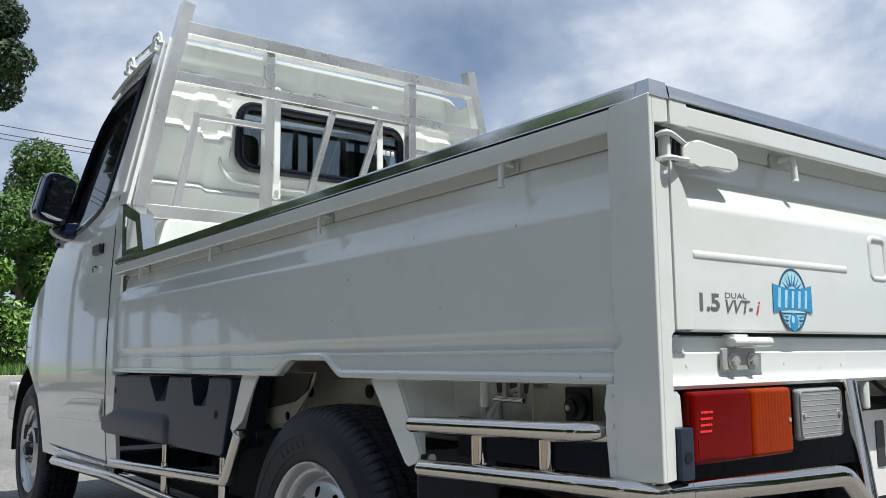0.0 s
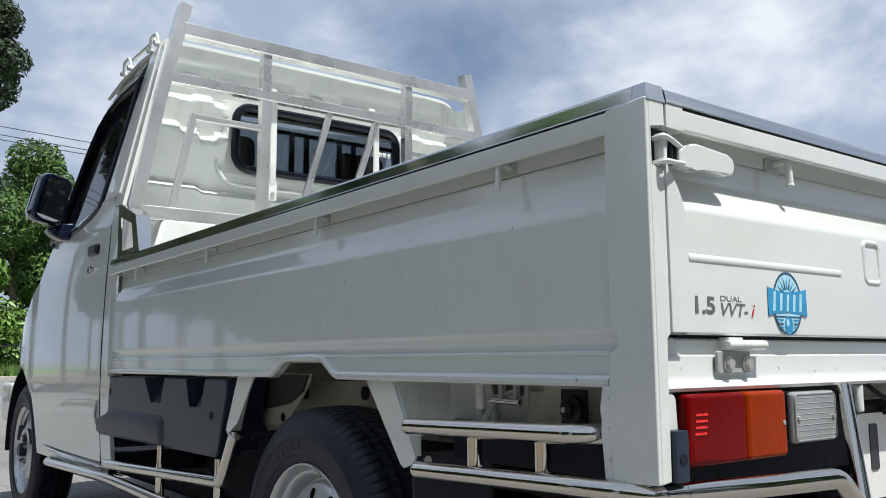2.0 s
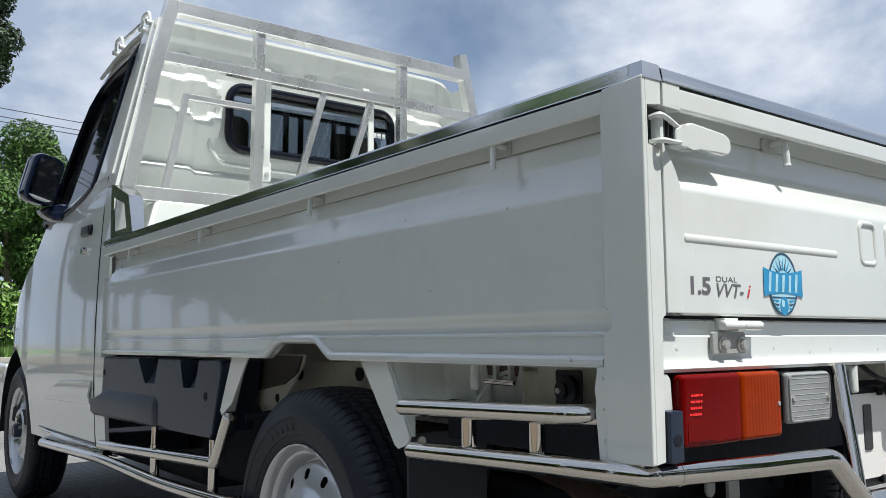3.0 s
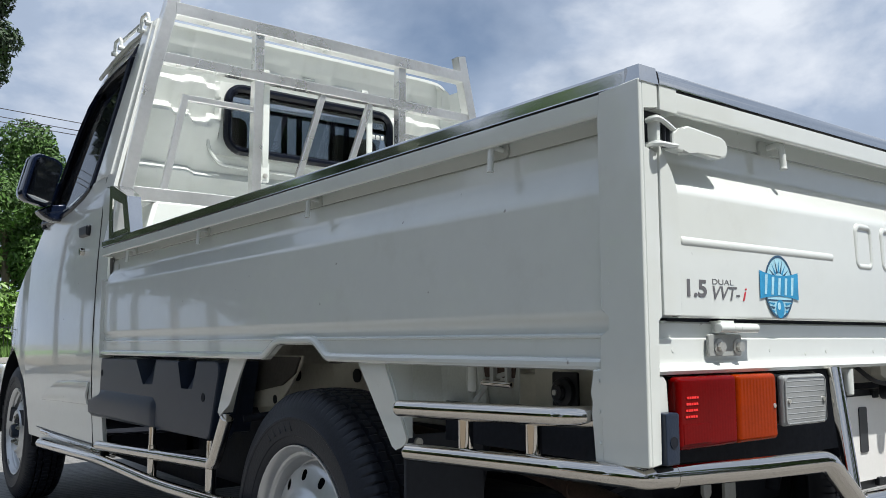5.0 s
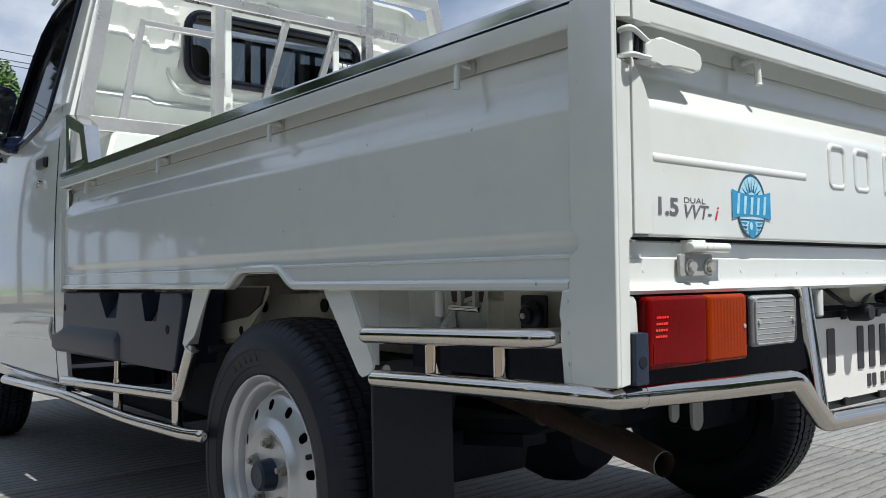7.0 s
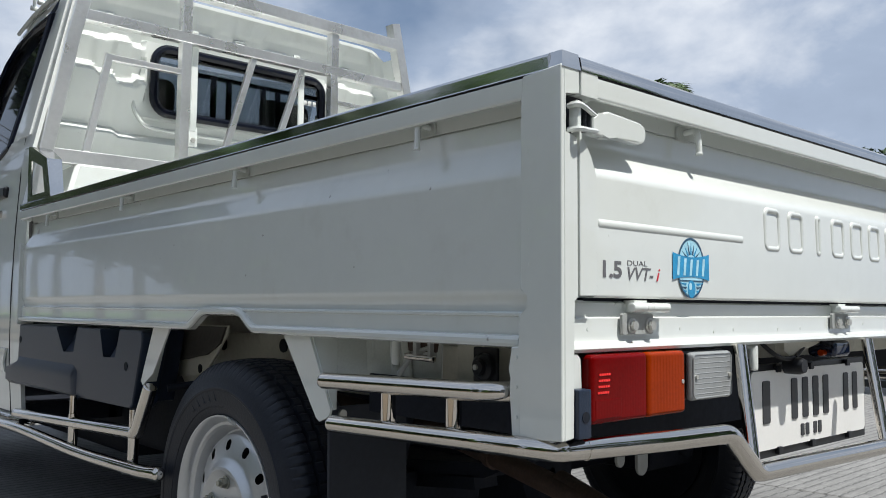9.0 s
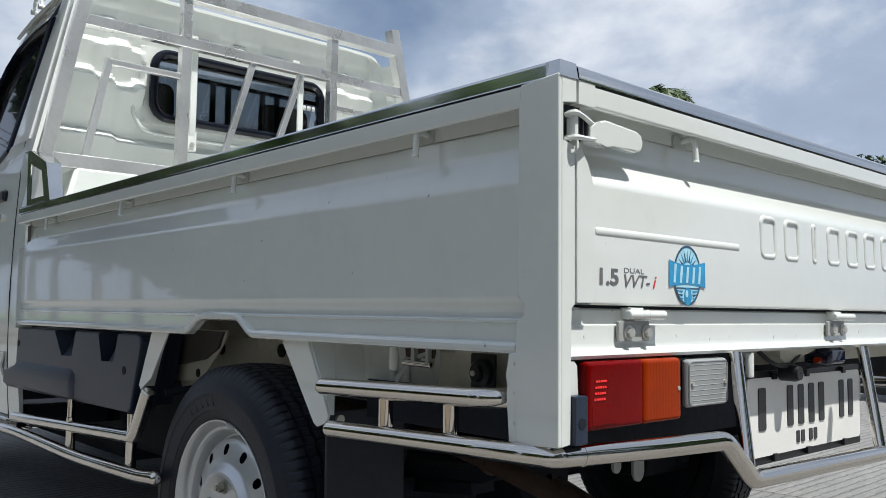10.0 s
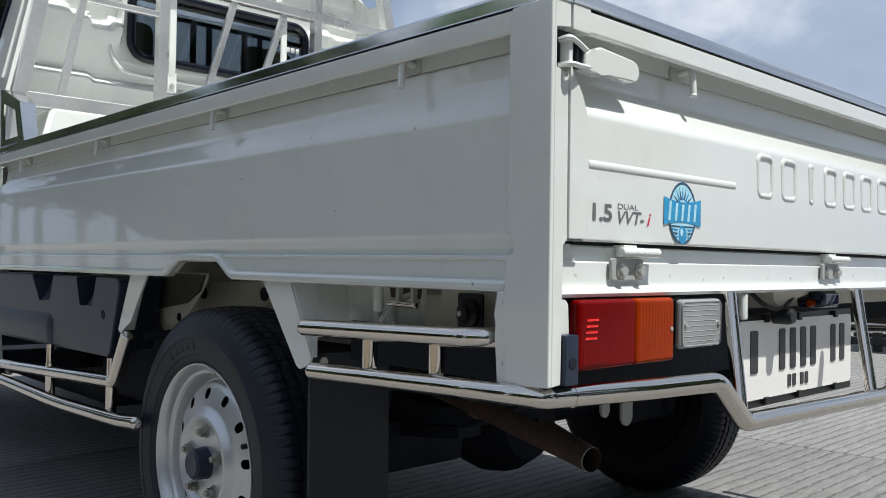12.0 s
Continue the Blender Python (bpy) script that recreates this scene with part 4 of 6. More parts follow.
    box(bm, 0.04, 0.505, 0.055, 0.062, 0.488, 0.606)
    box(bm, 0.10, WIDTH - 0.10, 0.16, 0.17, 0.53, 0.606)
    part("rear_dark_sheet", bm, M_DARK, truck)
    # exhaust
    bm = bmesh.new()
    outer = rounded([(0.42, 1.05, 0.44), (0.34, 0.60, 0.43), (0.24, 0.12, 0.375)], 0.2, 6)
    tube(bm, outer, 0.0175, 18)
    bm.faces.ensure_lookup_table()
    end = max(bm.faces, key=lambda f: len(f.verts) * 10 - f.calc_center_median().y)
    hole = bmesh.ops.inset_region(bm, faces=[end], thickness=0.0020)
    bmesh.ops.translate(bm, verts=list(end.verts), vec=(0.03, 0.11, 0.02))
    ex = part("exhaust_pipe", bm, M_RUST, truck, "rusty brown exhaust pipe with an open end")
    bm = bmesh.new()
    lathe(bm, [(0.0174, -0.0012), (0.0180, 0.0), (0.0174, 0.0012)], 24, "y", (0, 0, 0))
    bm.transform(Matrix.Translation((0.2405, 0.1215, 0.3752)) @ Matrix.Rotation(radians(-11.8), 4, "Z") @ Matrix.Rotation(radians(6.6), 4, "X"))
    part("pipe_rim", bm, M_HINGE, ex)
    bm = bmesh.new()
    tube(bm, [(0.300, 0.408, 0.4085), (0.297, 0.392, 0.406)], 0.0215, 18)
    part("pipe_collar", bm, M_RUST, ex)
    bm = bmesh.new()
    tube(bm, [(0.455, 0.03, 0.606), (0.455, 0.012, 0.600), (0.455, 0.012, 0.570)], 0.0065, 12, cap=0.003)
    part("hook_rod", bm, M_WHITE, truck)
    # camera and wiring over the plate
    bm = bmesh.new()
    box(bm, 0.735, 0.800, 0.01, 0.06, 0.577, 0.606, 0.008, 3)
    cam_ob = part("plate_lamp", bm, M_BLACKGLOSS, truck, "black plate lamp with an amber side")
    bm = bmesh.new()
    disc(bm, (0.722, 0.03, 0.585), 0.0055, "x", 0.014, 14)
    part("lamp_lens", bm, M_AMBER, cam_ob)
    bm = bmesh.new()
    lathe(bm, [(0.001, -0.012), (0.011, -0.012), (0.014, -0.004), (0.014, 0.02), (0.001, 0.024)], 18, "y", (0.625, 0.025, 0.567))
    rc = part("reversing_camera", bm, M_BLACK, truck, "small round black reversing camera")
    bm = bmesh.new()
    tube(bm, rounded([(0.55, 0.05, 0.606), (0.56, 0.03, 0.585), (0.60, 0.03, 0.578), (0.625, 0.03, 0.58)], 0.02), 0.0035, 8)
    tube(bm, rounded([(0.63, 0.03, 0.58), (0.68, 0.04, 0.598), (0.75, 0.04, 0.60)], 0.03), 0.0035, 8)
    part("wire", bm, M_CABLE, rc)
    bm = bmesh.new()
    prism(bm, [(0.60, 0.592), (0.62, 0.582), (0.72, 0.60), (0.74, 0.606), (0.60, 0.606)], "y", 0.035, 0.05)
    part("camera_bracket", bm, M_WHITE2, truck)


def wheel(y, right=False, steer=0.0, deep=0.0):
    """Steel wheel with vent holes; tyre, hub cap and nuts are its parts."""
    x0 = 0.010 + deep
    T = Matrix.Translation((0, y, HUB_Z)) @ Matrix.Rotation(radians(7 if not right else 31), 4, "X")
    if right:
        T = Matrix.Translation((WIDTH, y, HUB_Z)) @ Matrix.Rotation(radians(180), 4, "Z")
    bm = bmesh.new()
    outer = [(0.160, 0.150), (0.172, 0.150), (0.172, 0.060), (0.176, 0.030), (0.182, 0.019), (0.1840, 0.014), (0.1835, 0.0115), (0.181, 0.0115), (0.177, 0.015), (0.172, 0.022),
             (0.170, 0.030), (0.1645, 0.0315), (0.161, 0.036), (0.158, 0.052), (0.154, 0.059), (0.151, 0.059), (0.148, 0.052), (0.145, 0.044), (0.140, 0.040)]
    inner = [(0.112, 0.030), (0.105, 0.0290), (0.098, 0.0255), (0.092, 0.0190), (0.087, 0.0150), (0.082, 0.0140), (0.077, 0.0165), (0.072, 0.0210), (0.067, 0.0235), (0.034, 0.0235), (0.002, 0.0235)]
    _, ra = lathe(bm, outer, 48, "x", (x0, 0, 0))
    _, rb = lathe(bm, inner, 48, "x", (x0, 0, 0))
    # the vented ring of the disc, sector by sector, each with a round hole
    def on(r, t):
        w = 0.030 + (r - 0.112) / 0.028 * 0.010
        return (x0 + w, r * math.cos(t), r * math.sin(t))
    for k in range(12):
        t0 = 2 * math.pi * k * 4 / 48
        rim_in = [rb[0][(k * 4 + i) % 48] for i in range(5)]
        rim_out = [ra[-1][(k * 4 + i) % 48] for i in range(5)]
        edge = rim_out[::-1] + rim_in
        tm = t0 + math.pi / 12
        hole = []
        for i in range(10):
            ang = (i + 0.5) / 10 * 2 * math.pi - math.pi / 2
            if i < 5:
                q = [1.05, 0.55, 0.0, -0.55, -1.05][i]
                u, v = math.sin(q), math.cos(q)
            else:
                q = [-1.05, -0.55, 0.0, 0.55, 1.05][i - 5]
                u, v = math.sin(q), -math.cos(q)
            hole.append(bm.verts.new(on(0.1262 + 0.0104 * v, tm + 0.0098 * u / 0.1262)))
        for i in range(10):
            j = (i + 1) % 10
            bm.faces.new((edge[i], edge[j], hole[j], hole[i]))
    bmesh.ops.remove_doubles(bm, verts=bm.verts, dist=1e-6)
    bm.transform(T)
    w = part("wheel", bm, M_RIM, truck, "silver painted steel wheel with round vent holes", 24)
    bm = bmesh.new()
    half = [(0.176, 0.018), (0.183, 0.012), (0.192, 0.006), (0.200, 0.0045), (0.201, 0.003), (0.214, 0.001), (0.230, 0.0), (0.232, -0.0015), (0.236, -0.0015), (0.238, 0.0), (0.252, 0.003), (0.266, 0.009),
            (0.276, 0.016), (0.283, 0.024)]
    tread = [(0.2845, 0.030), (0.2855, 0.040), (0.277, 0.0415), (0.277, 0.0455), (0.2865, 0.047), (0.2872, 0.062), (0.278, 0.0635), (0.278, 0.0675), (0.288, 0.069),
             (0.288, 0.0825)]
    prof = half + tread
    mir = [(r, 0.165 - w) for r, w in reversed(prof[:-1])]
    prof = prof + mir
    n = 576
    _, rings = lathe(bm, prof, n, "x", (x0 + 0.004, 0, 0))
    for i, row in enumerate(rings):
        r, wx = prof[i]
        edge = wx < 0.0405 or wx > 0.1245
        for k, v in enumerate(row):
            if r > 0.2725:
                # zigzag of the ribs
                if not edge:
                    v.co.x += 0.0016 * math.sin(2 * math.pi * k / 12.0)
                dip = 0.0
                if edge and r > 0.2755 and k % 6 == 0:
                    dip = 0.0038
                elif not edge and r > 0.285 and (k + (3 if wx > 0.066 else 0)) % 6 == 0:
                    dip = 0.0024
                f = (r - dip) / r
                v.co.y *= f
                v.co.z *= f
    bm.transform(T)
    part("tyre", bm, M_RUBBER, w, "black ribbed van tyre", smooth=28)
    # raised marks on the sidewall
    for k in range(5):
        bm = bmesh.new()
        t = radians(52 + 6.2 * k)
        prism(bm, [(-0.0085, -0.012), (-0.001, -0.012), (0.0085, 0.012), (0.001, 0.012)], "x", -0.0006, 0.004, 0.0008, 1)
        bm.transform(T @ Matrix.Translation((x0 + 0.0045, 0.222 * math.cos(t), 0.222 * math.sin(t))) @ Matrix.Rotation(t - math.pi / 2, 4, "X"))
        part("sidewall_mark", bm, M_RUBBER, w)
    # drum, and a dark disc that stands for shade inside the rim
    bm = bmesh.new()
    disc(bm, (x0 + 0.066, 0, 0), 0.146, "x", 0.080, 32)
    disc(bm, (x0 + 0.1505, 0, 0), 0.176, "x", 0.006, 48)
    bm.transform(T)
    part("drum_shade_disc", bm, M_DARK, w)
    bm = bmesh.new()
    tv = radians(152)
    tube(bm, [(x0 + 0.050, 0.152 * math.cos(tv), 0.152 * math.sin(tv)), (x0 + 0.020, 0.146 * math.cos(tv), 0.146 * math.sin(tv))], 0.0048, 10, cap=0.002)
    bm.transform(T)
    part("valve_stem", bm, M_BLACK, w)
    for a in (95, 300):
        bm = bmesh.new()
        t = radians(a)
        box(bm, -0.0025, 0.005, -0.016, 0.016, -0.0045, 0.0035, 0.002)
        bm.transform(T @ Matrix.Translation((x0 + 0.0125, 0.1795 * math.cos(t), 0.1795 * math.sin(t))) @ Matrix.Rotation(t - math.pi / 2, 4, "X"))
        part("balance_weight", bm, M_HINGE, w)
    bm = bmesh.new()
    lathe(bm, [(0.0300, 0.024), (0.0285, 0.006), (0.0265, -0.002), (0.0215, -0.0060), (0.019, -0.0050), (0.001, -0.0050)], 28, "x", (x0, 0, 0))
    bm.transform(T)
    part("hub_cap", bm, M_PLASTIC, w, "dark plastic centre cap")
    for k in range(5):
        bm = bmesh.new()
        t = radians(83 + 72 * k)
        c = (x0 + 0.0105, 0.0585 * math.cos(t), 0.0585 * math.sin(t))
        disc(bm, c, 0.0095, "x", 0.018, 6)
        disc(bm, (c[0] - 0.006, c[1], c[2]), 0.0055, "x", 0.012, 10)
        disc(bm, (c[0] + 0.0095, c[1], c[2]), 0.0125, "x", 0.005, 16)
        bm.transform(T)
        part("wheel_nut", bm, M_NUT, w)
    return w


def side_box():
    """Dark plastic cover with two pockets in its top."""
    bm = bmesh.new()
    outline = [(2.106, 0.600), (1.770, 0.601), (1.715, 0.530), (1.632, 0.532), (1.618, 0.602), (1.452, 0.602), (1.434, 0.530), (1.354, 0.531),
               (1.338, 0.603), (1.228, 0.604), (1.211, 0.600), (1.204, 0.590), (1.208, 0.575), (1.247, 0.440), (1.262, 0.427), (2.200, 0.420), (2.211, 0.428), (2.211, 0.462), (2.203, 0.468),
               (2.120, 0.472), (2.104, 0.484)]
    prism(bm, outline, "x", 0.018, 0.078, 0.006, 3)
    ob = part("side_cover", bm, M_PLASTIC, truck, "dark grey plastic side cover with two pockets")
    bm = bmesh.new()
    prism(bm, [(2.10, 0.600), (1.21, 0.603), (1.255, 0.44), (2.19, 0.43)], "x", 0.072, 0.120, 0.004)
    part("cover_back", bm, M_PLASTIC, ob)
    for a, b in ((1.638, 1.762), (1.360, 1.446)):
        bm = bmesh.new()
        strip(bm, [[(0.0215, a, 0.534), (0.0215, b - 0.05, 0.534)], [(0.048, a - 0.008, 0.560), (0.048, b - 0.02, 0.560)], [(0.0715, a - 0.014, 0.600), (0.0715, b, 0.600)]],
              thick=(0.003, 0, -0.003))
        part("pocket", bm, M_PLASTIC, ob)
    bm = bmesh.new()
    lows = [2.202, 2.16, 2.05, 1.85, 1.63, 1.605]
    strip(bm, [[(0.0185, min(y, 2.095), 0.506) for y in lows], [(0.0125 if 1.61 < y else 0.018, min(y, 2.10), 0.490) for y in lows],
               [(0.0095 if 1.61 < y else 0.018, min(y, 2.12) if y < 2.15 else y, 0.468) for y in lows], [(0.0105 if 1.61 < y else 0.018, y, 0.432) for y in lows],
               [(0.020, y, 0.424) for y in lows]], thick=(0.014, 0, 0))
    part("raised_field", bm, M_PLASTIC, ob)
    # dark discs on the surface stand for the shade in fixing recesses
    for y, z in ((1.290, 0.520), (2.09, 0.555)):
        bm = bmesh.new()
        disc(bm, (0.0172, y, z), 0.010, "x", 0.003, 14)
        part("fixing_hole_shade", bm, M_DARK, ob)
    return ob


# ---- the cab ----
def side_x(y, z):
    """How far in the cab's left side lies."""
    u = min(1.0, max(0.0, (1.12 - z) / 0.5))
    x = 0.030 - 0.018 * (1 - (1 - u) ** 2) + 0.016 * max(0.0, (0.62 - z) / 0.32) ** 2
    x += 0.006 * ((y - 2.7) / 0.5) ** 2 if z < 1.12 and y < 3.2 else 0.0
    if z > 1.12:
        x += (z - 1.12) * 0.215
    if y > 3.25:
        x += ((y - 3.25) / 0.75) ** 2 * 0.14
    return x


def belt(y):
    z = 1.185 - 0.075 * min(1.0, max(0.0, (y - 2.36) / 0.55))
    return z - 0.66 * min(0.52, max(0.0, y - 2.98)) - 0.25 * max(0.0, y - 3.50)


def arch(y):
    """The sill line with the front wheel arch."""
    d = y - AXLE_F
    low = 0.302 - 0.014 * (y - 2.1)
    if abs(d) < 0.36:
        return max(low, HUB_Z + math.sqrt(0.36 ** 2 - d * d))
    return low if y < AXLE_F else 0.40


def cab():
    cols = [2.105, 2.12, 2.16, 2.205] + [2.215 + 0.05 * k for k in range(18)]
    cols += [AXLE_F + 0.36 * math.cos(radians(a)) for a in range(180, -1, -10)] + [3.88, 3.95, 4.00]
    cols = sorted(set(round(c, 4) for c in cols))
    bm = bmesh.new()
    rows = []
    for y in cols:
        lo, hi = arch(y), belt(y)
        zs = [lo + (hi - lo) * k / 14 for k in range(15)]
        rows.append([(side_x(y, z), y, z) for z in zs])
    strip(bm, rows, thick=(0.012, 0, 0))
    body = part("cab_side", bm, M_WHITE, truck, "white cab side with door and front wheel arch")
    mirrored(body)
    # door shut lines
    bm = bmesh.new()
    tube(bm, [(side_x(2.205, z) - 0.0005, 2.205 + 0.02 * max(0, z - 1.1), z) for z in (0.305, 0.5, 0.7, 0.9, 1.1, 1.18)], 0.0022, 6, up=(0, 1, 0))
    tube(bm, [(side_x(y, 0.33) - 0.0005, y, 0.33) for y in (2.205, 2.4, 2.6, 2.8, 2.95)], 0.0022, 6)
    part("door_gap", bm, M_BLACK, body)
    # raised patch low on the door
    bm = bmesh.new()
    lower = [(2.835, 0.439), (2.62, 0.445), (2.40, 0.449), (2.245, 0.452)]
    middle = [(2.80, 0.452), (2.61, 0.470), (2.40, 0.476), (2.238, 0.480)]
    upper = [(2.75, 0.472), (2.60, 0.512), (2.40, 0.519), (2.225, 0.522)]
    def on_door(pts, d):
        return [(side_x(y, z) - d, y, z) for y, z in pts]
    strip(bm, [on_door([(y, z - 0.003) for y, z in lower], -0.002), on_door(lower, 0.004), on_door(middle, 0.011), on_door(upper, 0.006),
               on_door([(y, z + 0.003) for y, z in upper], -0.002)], thick=(0.006, 0, 0))
    part("door_moulding", bm, M_WHITE, body)
    bm = bmesh.new()
    tube(bm, [(side_x(y, 0.33) - 0.003, y, 0.3165 + 0.004 * max(0.0, (y - 2.45) / 0.4)) for y in (2.0, 2.2, 2.45, 2.65, 2.85)], 0.0075, 10, cap=0.004)
    part("sill_strip", bm, M_STEEL, body, "thin bright strip under the door")
    # wheel arch lining
    bm = bmesh.new()
    ring = [(AXLE_F + 0.355 * math.cos(radians(a)), HUB_Z + 0.355 * math.sin(radians(a))) for a in range(-5, 186, 10)]
    strip(bm, [[(x, y, z) for y, z in ring] for x in (0.045, 0.12, 0.30)], thick=(0, 0.004, 0.004))
    part("arch_liner", bm, M_BLACK, truck)
    bm = bmesh.new()
    box(bm, 0.06, WIDTH - 0.06, 2.12, 3.9, 0.30, 0.36)
    box(bm, 0.30, 0.32, 2.12, 3.02, 0.30, 1.0)
    box(bm, 0.30, 0.32, 3.02, 3.85, 0.30, 0.62)
    part("cab_floor", bm, M_DARK, truck)
    # B pillar, roof rail and door frame
    def at(y, z, d=0.0):
        return (side_x(y, z) + d, y, z)
    bm = bmesh.new()
    zs = [1.185, 1.25, 1.33, 1.42, 1.52, 1.60, 1.66, 1.72]
    back = [at(2.105 + 0.03 * (z - 1.18), z) for z in zs]
    fore = [at(2.350 - 0.16 * (z - 1.185), z) for z in zs]
    fore2 = [at(2.36 - 0.16 * (z - 1.185), z, 0.02) for z in zs]
    mid = [((a[0] + b[0]) / 2 - 0.002, (a[1] + b[1]) / 2, a[2]) for a, b in zip(back, fore)]
    strip(bm, [back, mid, fore, fore2], thick=(0.012, 0, 0))
    pillar = part("door_pillar", bm, M_WHITE, truck, "white pillar and door frame behind the window")
    mirrored(pillar)
    bm = bmesh.new()
    tube(bm, [at(2.165 + 0.0 * z, z, -0.002) for z in zs], 0.0035, 8, up=(0, 1, 0))
    part("pillar_bead", bm, M_WHITE, pillar)
    # roof
    bm = bmesh.new()
    lines = []
    for y, top in ((2.258, 1.774), (2.270, 1.780), (2.33, 1.792), (2.44, 1.797), (2.56, 1.782), (2.66, 1.752), (2.74, 1.705)):
        line = []
        for k in range(33):
            u = (1 - math.cos(math.pi * k / 32)) / 2
            x = 0.164 + (WIDTH - 0.328) * u
            c = math.sqrt(1 - abs(2 * u - 1) ** (24 if y < 2.3 else 8))
            line.append((x, y, 1.70 + (top - 1.70) * c))
        lines.append(line)
    strip(bm, lines, thick=(0, 0, -0.012))
    roof = part("roof", bm, M_WHITE, truck, "white cab roof")
    bm = bmesh.new()
    tube(bm, [(0.160, 2.262, 1.712), (0.158, 2.4, 1.712), (0.158, 2.60, 1.700), (0.150, 2.74, 1.665)], 0.007, 8)
    g = part("roof_gutter", bm, M_WHITE, roof)
    for y in (2.22, 2.52):
        bm = bmesh.new()
        tube(bm, rounded([(0.150, y - 0.04, 1.715), (0.148, y - 0.035, 1.757), (0.148, y + 0.035, 1.757), (0.150, y + 0.04, 1.715)], 0.02), 0.0062, 10)
        for q in (y - 0.04, y + 0.04):
            disc(bm, (0.138, q, 1.716), 0.009, "x", 0.020, 10)
        part("rope_eye", bm, M_WHITE, roof)
    bm = bmesh.new()
    tube(bm, [(0.175, 2.29, 1.768), (0.175, 2.55, 1.770)], 0.008, 8, cap=0.003)
    part("roof_rail", bm, M_ALU, roof)
    # side window: glass, dark frame
    glass = [(2.385, 1.175), (2.372, 1.25), (2.335, 1.45), (2.300, 1.615), (2.56, 1.615), (2.70, 1.58), (2.80, 1.49), (2.86, 1.36), (2.91, 1.22), (2.98, 1.108), (2.80, 1.110), (2.60, 1.125), (2.46, 1.15)]
    bm = bmesh.new()
    vs = [bm.verts.new(at(y, z, 0.012)) for y, z in glass]
    bm.faces.new(vs)
    bmesh.ops.triangulate(bm, faces=list(bm.faces))
    ext = bmesh.ops.extrude_face_region(bm, geom=list(bm.faces))
    bmesh.ops.translate(bm, verts=[v for v in ext["geom"] if isinstance(v, bmesh.types.BMVert)], vec=(0.004, 0, 0))
    win = part("side_window", bm, M_FILM, truck, "dark tinted side window")
    mirrored(win)
    bm = bmesh.new()
    loop = [at(y, z, 0.004) for y, z in glass]
    tube(bm, loop + loop[:1], 0.012, 8, up=(1, 0, 0))
    part("window_seal", bm, M_SEAL, win)
    # A pillar and visor along it, windscreen, front
    bm = bmesh.new()
    aa = [(3.04, 1.10), (2.96, 1.24), (2.92, 1.36), (2.885, 1.48), (2.83, 1.58), (2.72, 1.655), (2.56, 1.69), (2.30, 1.70)]
    bb = [(2.97, 1.09), (2.88, 1.22), (2.83, 1.34), (2.78, 1.455), (2.72, 1.54), (2.62, 1.59), (2.48, 1.61), (2.29, 1.62)]
    strip(bm, [[at(y, z, 0.01) for y, z in aa], [at(y, z, -0.016) for y, z in bb]], thick=(0.012, 0, 0))
    part("window_visor", bm, M_BLACKGLOSS, truck, "smoked black visor along the door window")
    bm = bmesh.new()
    strip(bm, [[(0.10 + (WIDTH - 0.20) * k / 8, 3.10 + 0.14 * math.sin(math.pi * k / 8), 1.07) for k in range(9)],
               [(0.19 + (WIDTH - 0.38) * k / 8, 2.73 + 0.10 * math.sin(math.pi * k / 8), 1.70) for k in range(9)]], thick=(0, 0, -0.006))
    part("windscreen", bm, M_GLASS, truck, "tinted windscreen").visible_shadow = False
    bm = bmesh.new()
    strip(bm, [[(0.13 + (WIDTH - 0.26) * k / 8, 3.06 + 0.16 * math.sin(math.pi * k / 8), 1.065) for k in range(9)],
               [(0.14 + (WIDTH - 0.28) * k / 8, 3.48 + 0.16 * math.sin(math.pi * k / 8), 0.79) for k in range(9)],
               [(0.15 + (WIDTH - 0.30) * k / 8, 4.00 + 0.16 * math.sin(math.pi * k / 8), 0.645) for k in range(9)],
               [(0.16 + (WIDTH - 0.32) * k / 8, 4.04 + 0.16 * math.sin(math.pi * k / 8), 0.42) for k in range(9)]], thick=(0, -0.01, 0))
    part("bonnet", bm, M_WHITE, truck, "white sloping bonnet and front")
    bm = bmesh.new()
    prism(bm, [(3.80, 0.775), (3.95, 0.765), (4.01, 0.70), (3.80, 0.665)], "x", 0.110, 0.18, 0.008, 3)
    part("head_lamp", bm, M_CLEAR, truck, "clear head lamp")
    bm = bmesh.new()
    box(bm, 0.06, 0.14, 3.86, 4.06, 0.36, 0.55, 0.02, 3)
    part("front_bumper", bm, M_WHITE, truck)
    # door handle and lock
    bm = bmesh.new()
    box(bm, 0.012, 0.034, 2.315, 2.415, 1.000, 1.036, 0.008, 3)
    hd = part("door_handle", bm, M_BLACK, truck, "black plastic door handle")
    bm = bmesh.new()
    lathe(bm, [(0.001, 0.008), (0.012, 0.008), (0.013, 0.011), (0.013, 0.034)], 16, "x", (0, 2.372, 0.950))
    part("door_lock", bm, M_STEEL, hd)
    # seats, lining and dashboard seen through the windows
    for a in (0.28, 0.88):
        bm = bmesh.new()
        box(bm, a, a + 0.48, 2.39, 2.52, 0.85, 1.34, 0.05, 3)
        part("seat_back", bm, M_TRIMGREY, truck, "dark grey seat back")
        bm = bmesh.new()
        box(bm, a + 0.13, a + 0.35, 2.41, 2.50, 1.37, 1.52, 0.04, 3)
        part("head_rest", bm, M_TRIMGREY, truck)
    bm = bmesh.new()
    box(bm, 0.20, 0.23, 2.36, 2.42, 1.25, 1.66, 0.01)
    part("seat_belt", bm, M_SEATRED, truck, "dark red belt cover by the pillar")
    bm = bmesh.new()
    box(bm, 0.12, WIDTH - 0.12, 2.88, 3.08, 0.75, 1.03, 0.06, 3)
    part("dashboard", bm, M_TRIMGREY, truck)
    bm = bmesh.new()
